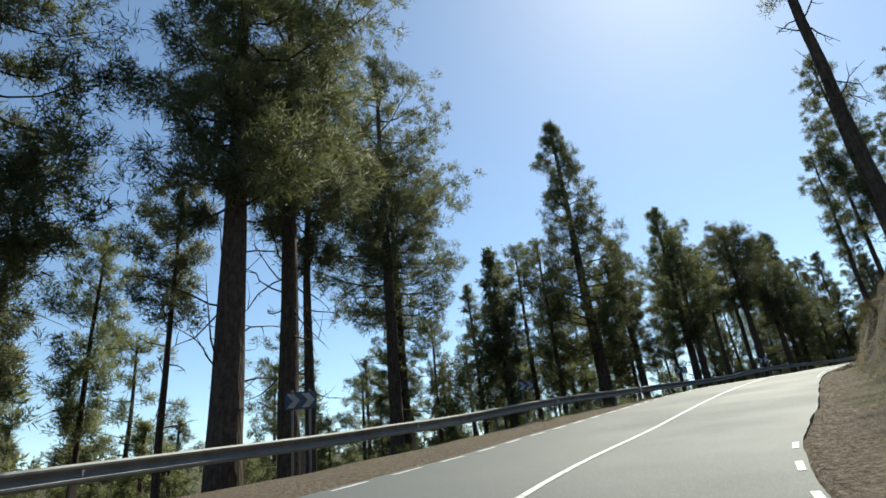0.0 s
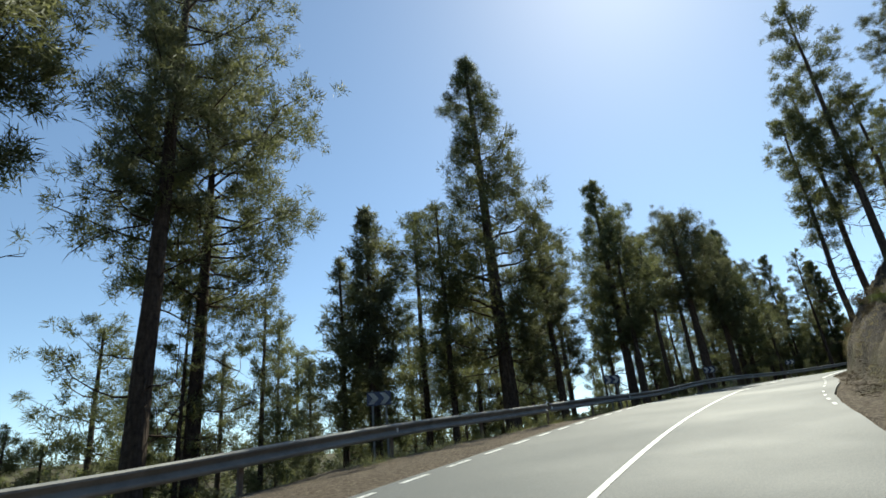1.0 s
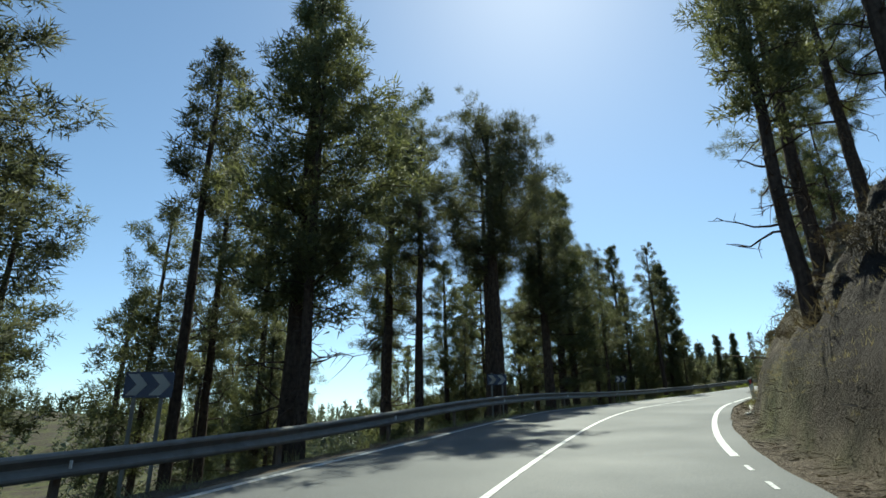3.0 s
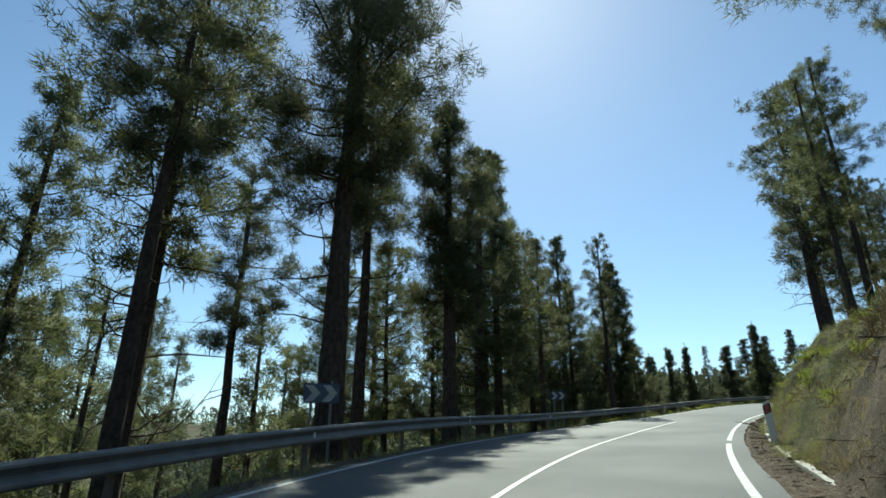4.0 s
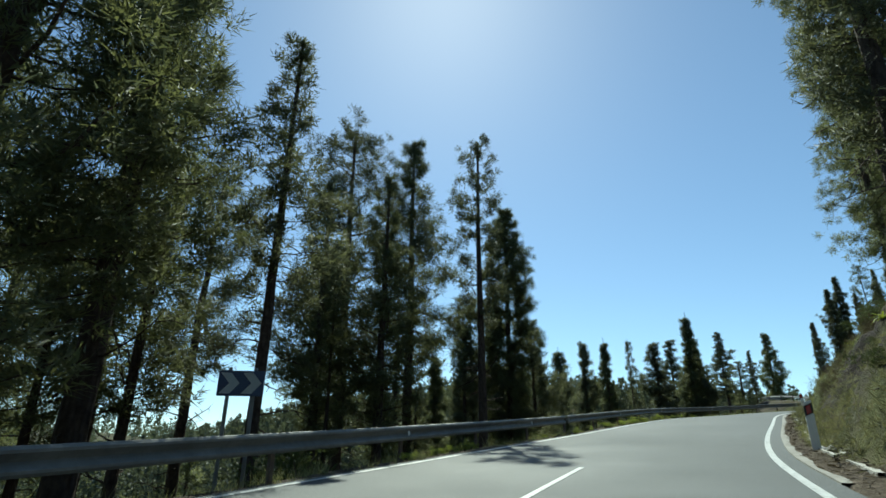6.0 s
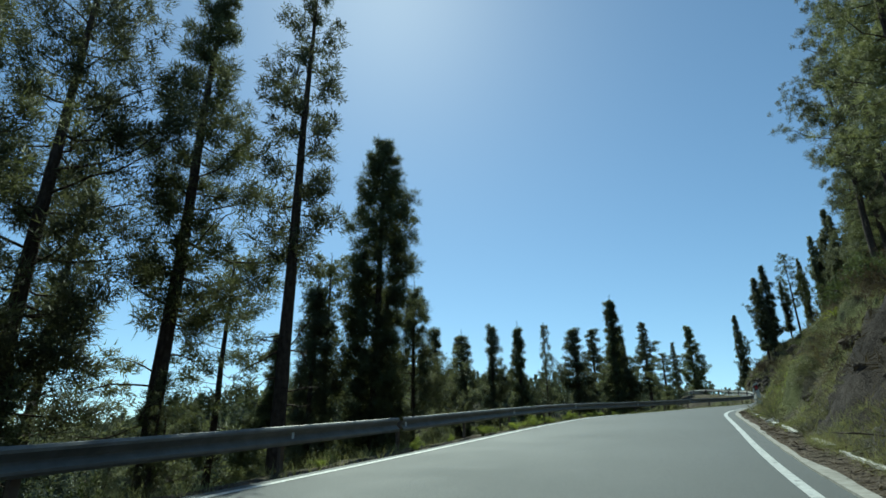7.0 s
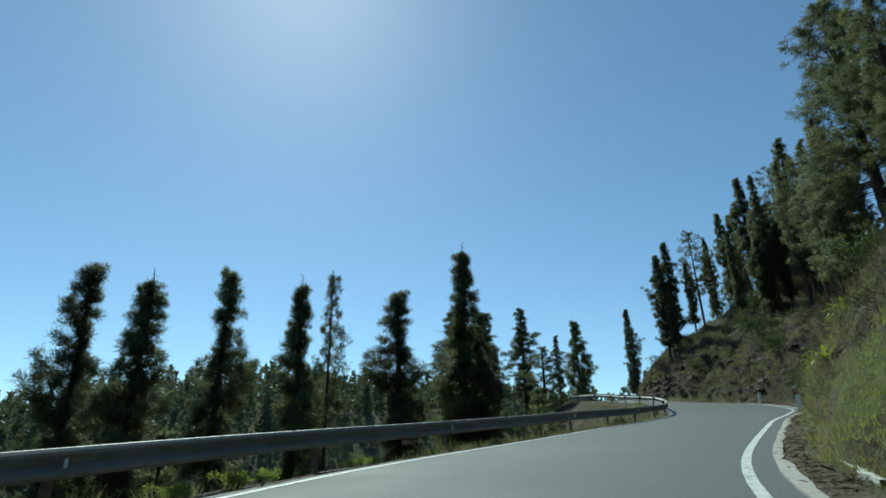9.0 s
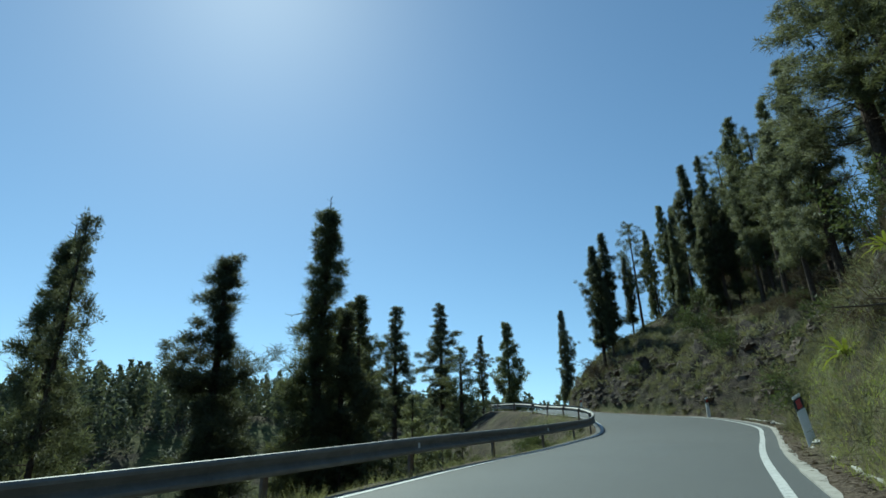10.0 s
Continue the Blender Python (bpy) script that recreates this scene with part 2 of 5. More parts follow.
def along(xy):
    """Distance along, offset to the right and road height for places in plan."""
    xy = np.atleast_2d(xy)
    out = np.empty((len(xy), 3))
    for a in range(0, len(xy), 4000):
        q = xy[a:a + 4000]
        k = np.argmin((q[:, None, 0] - REF[None, :, 0]) ** 2 + (q[:, None, 1] - REF[None, :, 1]) ** 2, axis=1)
        v = q - REF[k, :2]
        out[a:a + 4000, 0] = REF_S[k] + (v * _tan[k]).sum(1)
        out[a:a + 4000, 1] = v[:, 0] * _tan[k, 1] - v[:, 1] * _tan[k, 0]
        out[a:a + 4000, 2] = REF[k, 2]
    return out


def value_noise(x, y, seed=0):
    xi, yi = np.floor(x).astype(np.int64), np.floor(y).astype(np.int64)
    fx, fy = x - xi, y - yi
    fx, fy = fx * fx * (3 - 2 * fx), fy * fy * (3 - 2 * fy)

    def h(a, b):
        n = (a * 374761393 + b * 668265263 + seed * 974634777) & 0x7FFFFFFF
        n = ((n ^ (n >> 13)) * 1274126177) & 0x7FFFFFFF
        return ((n ^ (n >> 16)) & 0xFFFF) / 65535.0
    return (h(xi, yi) * (1 - fx) + h(xi + 1, yi) * fx) * (1 - fy) + (h(xi, yi + 1) * (1 - fx) + h(xi + 1, yi + 1) * fx) * fy


def fractal(x, y, seed=0, octaves=4):
    return sum(value_noise(x * 2 ** o, y * 2 ** o, seed + o) / 2 ** o for o in range(octaves)) / (2 - 2 ** (1 - octaves)) - 0.5


def smooth(a, b, x):
    t = np.clip((x - a) / (b - a), 0, 1)
    return t * t * (3 - 2 * t)


CUT = table((-1.0, 0), (0.4, 0.0), (1.4, 0.1), (2.0, 0.5), (2.8, 1.75), (3.7, 2.9), (5.1, 4.5), (8.6, 6.6), (20, 12.4), (45, 23), (90, 38))
DROP = table((0, 0), (0.35, -0.05), (1.2, -0.6), (3, -1.9), (8, -5.0), (20, -11.0), (45, -20.0), (90, -27.0))


def ground_height(x, y):
    x, y = np.asarray(x, float), np.asarray(y, float)
    a = along(np.stack([x.ravel(), y.ravel()], 1))
    s, d, zr = a[:, 0].reshape(x.shape), a[:, 1].reshape(x.shape), a[:, 2].reshape(x.shape)
    ur, ul = d - RIGHT_LINE(s), RAIL_LINE(s) - d
    bank = -BANK * np.clip(d, -9, 4)
    lumps = fractal(x / 1.6, y / 1.6, 3, 4)
    knolls = fractal(x / 9, y / 9, 11, 3)
    wobble = 1 + 0.7 * fractal(s / 7, s * 0 + 0.5, 21, 3)
    right = (1 - 0.85 * smooth(186, 205, s)) * (1 - 0.16 * smooth(54, 62, s) * (1 - smooth(108, 120, s))) * CUT(np.maximum(ur * wobble, ur * 0.75) + 0.45 * smooth(1.0, 1.5, ur) * smooth(2, 8, s) * (1 - smooth(20, 28, s)) + 1.15 * smooth(0.75, 1.4, ur) * smooth(24, 33, s) * (1 - smooth(50, 58, s)) + (0.3 + 0.4 * (1 - smooth(76, 92, s))) * smooth(1.1, 1.8, ur) * smooth(51, 58, s) * (1 - smooth(106, 113, s)) + 1.1 * smooth(0.75, 1.45, ur) * smooth(106, 114, s) * (1 - smooth(182, 194, s))) + lumps * 1.3 * smooth(0.9, 2.6, ur) + knolls * 3.0 * smooth(4, 14, ur)
    ribs = np.abs(fractal(s / 0.9, ur / 2.2, 71, 3)) - 0.16
    crags = np.abs(fractal(s / 2.6 + ur * 0.15, ur / 1.1, 73, 4)) - 0.14
    right = right + (0.9 * ribs + (1.9 + 1.6 * smooth(116, 124, s)) * crags) * smooth(1.3, 2.3, ur) * (1 - 0.8 * smooth(5.5, 9, ur))
    right = right + 0.55 * fractal(x / 0.8, y / 0.8, 81, 3) * smooth(1.5, 2.3, ur) * (1 - 0.6 * smooth(56, 64, s)) * (1 - smooth(7, 9, ur))
    left = DROP(ul) + lumps * 0.7 * smooth(0.4, 3, ul) + knolls * 2.2 * smooth(3, 14, ul)
    z = zr + bank + np.where(ur > 0, right, np.where(ul > 0, left, 0.0))
    inside = np.minimum(-(ur - EDGE(s) - 0.02), (d - (LEFT_LINE(s) - 0.32)))
    z = np.where((ur <= EDGE(s) + 0.02) & (inside > 0), z - 0.25 * smooth(0.0, 0.35, inside), z)
    z = z + 0.65 * RAIL_UP(s) * smooth(0.35, 1.0, LEFT_LINE(s) - d)
    p, q = x * 0.8 + y * 0.6, -x * 0.6 + y * 0.8
    far = -8 + 33 * smooth(130, 232, p) * (1 - 0.45 * smooth(30, 200, q)) + 9 * fractal(x / 60, y / 60, 31, 3)
    w = smooth(16, 60, ul)
    z = z * (1 - w) + far * w
    r = np.hypot(x - 55, y - 50)
    ring = 4 + np.minimum(r, 1500) * 0.045 * (1 + 0.9 * fractal(x / 420, y / 420, 41, 3)) + 14 * fractal(x / 160, y / 160, 43, 3)
    w = smooth(230, 480, r)
    return z * (1 - w) + ring * w


# ---- building helpers ----
def link_mesh(name, verts, faces, mat, parent=None, label="", smooth_shade=False):
    me = bpy.data.meshes.new(name)
    me.from_pydata([tuple(v) for v in verts], [], [tuple(f) for f in faces])
    me.materials.append(mat)
    if smooth_shade:
        me.polygons.foreach_set("use_smooth", [True] * len(me.polygons))
    me.update()
    ob = new(name, me)
    if parent is not None:
        ob.parent = parent
    if label:
        tagged(ob, label)
    return ob


def tri_mesh(name, verts, tris, mat, parent=None, label=""):
    """A mesh from arrays of places and triangles."""
    me = bpy.data.meshes.new(name)
    me.vertices.add(len(verts))
    me.vertices.foreach_set("co", np.asarray(verts, np.float32).ravel())
    me.loops.add(len(tris) * 3)
    me.loops.foreach_set("vertex_index", np.asarray(tris, np.int32).ravel())
    me.polygons.add(len(tris))
    me.polygons.foreach_set("loop_start", np.arange(0, len(tris) * 3, 3, dtype=np.int32))
    me.polygons.foreach_set("loop_total", np.full(len(tris), 3, np.int32))
    me.materials.append(mat)
    me.update(calc_edges=True)
    ob = new(name, me)
    if parent is not None:
        ob.parent = parent
    if label:
        tagged(ob, label)
    return ob


def part(name, bm, mat, parent=None, label=""):
    me = bpy.data.meshes.new(name)
    bm.to_mesh(me)
    bm.free()
    me.materials.append(mat)
    ob = new(name, me)
    if parent is not None:
        ob.parent = parent
    if label:
        tagged(ob, label)
    return ob


def box(bm, x0, x1, y0, y1, z0, z1, bevel=0.0):
    r = bmesh.ops.create_cube(bm, size=1.0, matrix=Matrix.LocRotScale(((x0 + x1) / 2, (y0 + y1) / 2, (z0 + z1) / 2), None, (x1 - x0, y1 - y0, z1 - z0)))
    if bevel:
        es = list({e for v in r["verts"] for e in v.link_edges})
        bmesh.ops.bevel(bm, geom=es, offset=bevel, segments=2, affect="EDGES")


def strip(name, s0, s1, d0, d1, up, mat, step=1.0, lanes=1, thick=0.0, parent=None, label=""):
    """A ribbon laid along the road between two offsets, which may change along it."""
    n = max(2, int(round((s1 - s0) / step)) + 1)
    s = np.linspace(s0, s1, n)
    a = d0(s) if callable(d0) else np.full(n, d0)
    b = d1(s) if callable(d1) else np.full(n, d1)
    cols = [track(s, a + (b - a) * k / lanes, up) for k in range(lanes + 1)]
    if thick:
        cols = [track(s, a, up - thick)] + cols + [track(s, b, up - thick)]
    v = np.stack(cols, 1).reshape(-1, 3)
    w = len(cols)
    f = [(i * w + k, i * w + k + 1, (i + 1) * w + k + 1, (i + 1) * w + k) for i in range(n - 1) for k in range(w - 1)]
    return link_mesh(name, v, f, mat, parent, label)


# ---- ground ----
gx, gy = np.meshgrid(np.arange(-32, 172.1, 0.75), np.arange(-32, 146.1, 0.75), indexing="ij")
gz = ground_height(gx, gy)
nx, ny = gx.shape
fine_v = np.stack([gx, gy, gz], -1).reshape(-1, 3)
here = along(fine_v[:, :2])
under = here[:, 1] - RIGHT_LINE(here[:, 0])
fine_v[:, 2] -= 0.7 * smooth(0.5, 1.2, under) * (1 - smooth(7.2, 8.6, under)) * smooth(-10, -8, here[:, 0]) * (1 - smooth(187, 189, here[:, 0]))
i, j = np.meshgrid(np.arange(nx - 1), np.arange(ny - 1), indexing="ij")
a = (i * ny + j).ravel()
fine_t = np.concatenate([np.stack([a, a + ny, a + ny + 1], 1), np.stack([a, a + ny + 1, a + 1], 1)])
radii = np.concatenate([np.arange(60, 240, 6), np.geomspace(240, 4200, 34)])
turns = np.linspace(0, 2 * np.pi, 181)[:-1]
rr, aa = np.meshgrid(radii, turns, indexing="ij")
cx, cy = 70 + rr * np.cos(aa), 57 + rr * np.sin(aa)
cz = ground_height(cx, cy)
inner = (cx > -31) & (cx < 171) & (cy > -31) & (cy < 145)
cz = np.where(inner, cz - 1.2, cz)
nr, na = cx.shape
far_v = np.stack([cx, cy, cz], -1).reshape(-1, 3)
deep = ((cx > -22) & (cx < 162) & (cy > -22) & (cy < 136)).ravel()
i, j = np.meshgrid(np.arange(nr - 1), np.arange(na), indexing="ij")
a, b = (i * na + j).ravel(), (i * na + (j + 1) % na).ravel()
quads = np.stack([a, a + na, b + na, b], 1)
quads = quads[~deep[quads].all(1)]
far_t = np.concatenate([quads[:, [0, 1, 2]], quads[:, [0, 2, 3]]]) + len(fine_v)
ground = tri_mesh("ground", np.concatenate([fine_v, far_v]), np.concatenate([fine_t, far_t]), GROUND)
ground.data.polygons.foreach_set("use_smooth", [True] * len(ground.data.polygons))


def surface_marks(ob, v):
    """Where the sheet is bare verge soil and where rock shows."""
    a = along(v[:, :2])
    ur, ul = a[:, 1] - RIGHT_LINE(a[:, 0]), RAIL_LINE(a[:, 0]) - a[:, 1]
    tight = np.maximum(smooth(116, 124, a[:, 0]), 1 - smooth(52, 60, a[:, 0]))
    ragged = fractal(v[:, 0] / 1.3, v[:, 1] / 1.3, 51, 3)
    soil = (1 - smooth(0.8 - 0.2 * tight, 1.4 - 0.3 * tight, ur + ragged * 1.2)) * (1 - smooth(-0.3, 0.5, ul + ragged * 1.2))
    bare = fractal(v[:, 0] / 4, v[:, 1] / 4, 61, 4) + 0.08 * smooth(1.2, 2.5, ur) - 0.4 * smooth(4.5, 7, ur)
    for key, values in (("soil", soil), ("rock", np.maximum(smooth(0.04, 0.12, bare), (0.75 + 0.9 * ragged) * smooth(124, 130, a[:, 0]) * (1 - smooth(4, 7, ur + 5 * ragged))) * smooth(1.0, 1.6, ur)), ("pale", 0.8 * (1 - smooth(50, 60, a[:, 0] + 9 * ragged)) * smooth(1.1, 1.7, ur) * (1 - smooth(8, 13, ur))), ("lush", smooth(50, 66, a[:, 0]) * (1 - smooth(122, 130, a[:, 0])) * (1 - smooth(8, 14, ur)) * smooth(0.5, 1.5, ur))):
        at = ob.data.attributes.new(key, "FLOAT", "POINT")
        at.data.foreach_set("value", values.astype(np.float32))


surface_marks(ground, np.concatenate([fine_v, far_v]))
tagged(ground, "steep mountainside of soil, scrub and dry needles", "ground", kind="structure")

# ---- the cut bank, in finer relief ----
bs = np.arange(-12, 189.01, 0.22)
bu = np.concatenate([[0.36, 0.47, 0.6, 0.8, 1.0], np.arange(1.2, 5.2, 0.11), np.arange(5.2, 9.1, 0.4)])
sg, ug = np.meshgrid(bs, bu, indexing="ij")
tuck = 0.1 * (1 - smooth(0.36, 0.47, ug.ravel()))
ug = ug + (EDGE(sg) - 0.4) * (1 - smooth(0.5, 1.4, ug))
bank_v = track(sg.ravel(), (RIGHT_LINE(sg) + ug).ravel())
bank_v[:, 2] = ground_height(bank_v[:, 0], bank_v[:, 1]) - tuck - 0.5 * smooth(8.4, 9.0, ug.ravel())
nb = len(bu)
i, j = np.meshgrid(np.arange(len(bs) - 1), np.arange(nb - 1), indexing="ij")
a = (i * nb + j).ravel()
cut_bank = tri_mesh("cut_bank", bank_v, np.concatenate([np.stack([a, a + 1, a + nb + 1], 1), np.stack([a, a + nb + 1, a + nb], 1)])[:, ::-1], GROUND)
cut_bank.data.polygons.foreach_set("use_smooth", [True] * len(cut_bank.data.polygons))
surface_marks(cut_bank, bank_v)
tagged(cut_bank, "lumpy cut bank of dark rock, soil and dry grass", "bank", kind="structure")

# ---- road ----
road = strip("road", -21, S_END - 1, lambda s: LEFT_LINE(s) - 0.28 + 0.1 * fractal(s / 1.7, s * 0, 5), lambda s: RIGHT_LINE(s) + EDGE(s) + 0.1 * fractal(s / 1.3, s * 0, 7), 0.0, ASPHALT, 0.5, 8, 0.2)
tagged(road, "grey worn asphalt mountain road curving uphill", "road", kind="structure")


def line(name, s0, s1, middle, width, label):
    return strip(name, s0, s1, lambda s: middle(s) - width / 2, lambda s: middle(s) + width / 2, 0.006, PAINT, min(1.0, (s1 - s0)), 1, 0.0, road, label)


line("centre_line", -21, 77.5, MID_LINE, 0.095, "solid white centre line, slightly worn")
line("left_edge_line", 36.5, S_END - 2, LEFT_LINE, 0.13, "solid white edge line")
line("right_edge_line", 43.0, 62.0, RIGHT_LINE, 0.13, "solid white edge line")
line("right_edge_line", 63.2, S_END - 2, RIGHT_LINE, 0.13, "solid white edge line")
for k in range(42):
    line("edge_dash", -20.6 + 1.38 * k, -19.85 + 1.38 * k, LEFT_LINE, 0.12, "")
for k in range(46):
    if k not in (36, 27) and not 20 < k < 32:
        line("edge_dash", -20.6 + 1.38 * k, -20.1 + 1.38 * k, RIGHT_LINE, 0.06, "")
kerb = strip("kerb", 76, 150, lambda s: RIGHT_LINE(s) + 0.36 + 0.05 * fractal(s / 1.1, s * 0, 8), lambda s: RIGHT_LINE(s) + 0.5 + 0.2 * fractal(s / 0.9, s * 0, 9), 0.03, CONCRETE, 0.4, 2, 0.25)
tagged(kerb, "pale crumbling concrete gutter edge beside the road", "kerb", kind="structure")


# ---- guard rail ----
def guard_rail(s0, s1):
    rail = new("guard_rail")
    rail.matrix_world = pose(*track(s0, float(RAIL_LINE(s0))))
    base = rail.matrix_world.translation
    wave = [(-0.01, 0.156), (0.02, 0.15), (0.042, 0.118), (0.042, 0.085), (-0.02, 0.03), (-0.04, 0.0), (-0.02, -0.03), (0.042, -0.085), (0.042, -0.118), (0.02, -0.15), (-0.01, -0.156)]
    s = s0
    while s < s1 - 0.1:
        e = min(s + 4.0, s1)
        ss = np.linspace(s, e + 0.12, 5)
        rows = []
        for d, z in wave:
            rows.append(track(ss, RAIL_LINE(ss) + d + 0.11, 0.60 + z + RAIL_UP(ss)))
        for d, z in reversed(wave):
            rows.append(track(ss, RAIL_LINE(ss) + d + 0.106, 0.60 + z + RAIL_UP(ss)))
        v = np.stack(rows, 1) - np.array(base)
        w = v.shape[1]
        f = [(i * w + k, i * w + (k + 1) % w, (i + 1) * w + (k + 1) % w, (i + 1) * w + k) for i in range(4) for k in range(w)]
        link_mesh("beam", v.reshape(-1, 3), f, STEEL, rail)
        p = track(s + 0.06, float(RAIL_LINE(s + 0.06)), float(RAIL_UP(s)))
        q = track(s + 0.26, float(RAIL_LINE(s + 0.26)))
        yaw = math.atan2(q[1] - p[1], q[0] - p[0])
        bm = bmesh.new()
        box(bm, -0.05, 0.05, -0.005, 0.0, -0.9, 0.66)
        box(bm, -0.05, -0.045, 0.0, 0.055, -0.9, 0.66)
        box(bm, 0.045, 0.05, 0.0, 0.055, -0.9, 0.66)
        box(bm, -0.045, 0.045, -0.07, -0.005, 0.5, 0.68)
        post = part("post", bm, RUST, rail)
        post.matrix_local = Matrix.Translation(Vector(p) - base) @ Matrix.Rotation(yaw, 4, "Z")
        if int(round((s - s0) / 4)) % 2 == 0:
            bm = bmesh.new()
            box(bm, -0.006, 0.006, -0.05, 0.0, -0.05, 0.05, 0.004)
            plate = part("reflector", bm, WHITE, rail, "small white reflector plate")
            c = track(s + 0.06, float(RAIL_LINE(s + 0.06)) + 0.16, 0.6 + float(RAIL_UP(s)))
            plate.matrix_local = Matrix.Translation(Vector(c) - base) @ Matrix.Rotation(yaw, 4, "Z")
        s = e
    tagged(rail, "galvanised steel guard rail on weathered posts along the drop", "guard rail")
    return rail


guard_rail(-18, 30)
guard_rail(30.3, 90)
guard_rail(90.3, 186)


# ---- trees ----
def tube(path, radii, sides):
    """Places and triangles of a tapering tube along a path."""
    path, n = np.asarray(path, float), len(path)
    t = np.gradient(path, axis=0)
    t /= np.linalg.norm(t, axis=1)[:, None] + 1e-9
    ref = np.where(np.abs(t[:, 2:3]) > 0.9, np.array([[1.0, 0, 0]]), np.array([[0, 0, 1.0]]))
    u = np.cross(t, ref)
    u /= np.linalg.norm(u, axis=1)[:, None] + 1e-9
    w = np.cross(t, u)
    ang = np.linspace(0, 2 * np.pi, sides, endpoint=False)
    ring = path[:, None] + np.asarray(radii)[:, None, None] * (np.cos(ang)[None, :, None] * u[:, None] + np.sin(ang)[None, :, None] * w[:, None])
    i, k = np.meshgrid(np.arange(n - 1), np.arange(sides), indexing="ij")
    a, b = (i * sides + k).ravel(), (i * sides + (k + 1) % sides).ravel()
    return ring.reshape(-1, 3), np.concatenate([np.stack([a, b, b + sides], 1), np.stack([a, b + sides, a + sides], 1)])


def gather(pieces):
    v, f, o = [], [], 0
    for a, b in pieces:
        v.append(a), f.append(b + o)
        o += len(a)
    return np.concatenate(v), np.concatenate(f)


def tufts(centres, ups, rng, blades, length, width):
    """Sprays of thin needles: for each centre a few slim triangles that fan outwards."""
    n = len(centres)
    d = rng.normal(size=(n, blades, 3)) * 0.7 + ups[:, None] * 0.9
    d /= np.linalg.norm(d, axis=2)[..., None]
    side = np.cross(d, rng.normal(size=(n, blades, 3)))
    side /= np.linalg.norm(side, axis=2)[..., None] + 1e-9
    ln = length * rng.uniform(0.7, 1.25, (n, blades, 1))
    c = centres[:, None] + 0.3 * length * np.clip(rng.normal(size=(n, blades, 3)), -1.4, 1.4)
    wd = width * rng.uniform(0.7, 1.3, (n, blades, 1))
    v = np.stack([c - side * wd, c + side * wd, c + d * ln], 2).reshape(-1, 3)
    return v, np.arange(len(v)).reshape(-1, 3)


def sprays(rng, centres, radii, count, flat, out, near=0.35, far=0.95):
    """Clusters of twigs: round each centre, places and directions of the sprays that point out of it."""
    n = len(centres)
    p = rng.normal(size=(n, count, 3))
    p /= np.linalg.norm(p, axis=2)[..., None]
    u = p + np.array([0, 0, 0.3]) + out[:, None] * 0.35
    q = centres[:, None] + p * radii[:, None, None] * rng.uniform(near, far, (n, count, 1)) * np.array([1, 1, flat])
    return q.reshape(-1, 3), u.reshape(-1, 3)


def puffs(rng, centres, radii, outs, count, width):
    """Needle brushes: from each centre slim needles radiate, a few more of them outwards and up."""
    n = len(centres)
    d = rng.normal(size=(n, count, 3)) + outs[:, None] * 0.45 + np.array([0, 0, 0.25])
    d /= np.linalg.norm(d, axis=2)[..., None]
    side = np.cross(d, rng.normal(size=(n, count, 3)))
    side /= np.linalg.norm(side, axis=2)[..., None] + 1e-9
    r = radii[:, None, None]
    o = centres[:, None] + d * r * rng.uniform(0.05, 0.45, (n, count, 1)) + np.clip(rng.normal(0, 0.26, (n, count, 3)), -0.5, 0.5) * r
    ln = r * rng.uniform(0.4, 0.75, (n, count, 1))
    wd = width * rng.uniform(0.7, 1.3, (n, count, 1))
    v = np.stack([o - side * wd, o + side * wd, o + d * ln], 2).reshape(-1, 3)
    return v, np.arange(len(v)).reshape(-1, 3), np.repeat(centres, count * 3, 0)


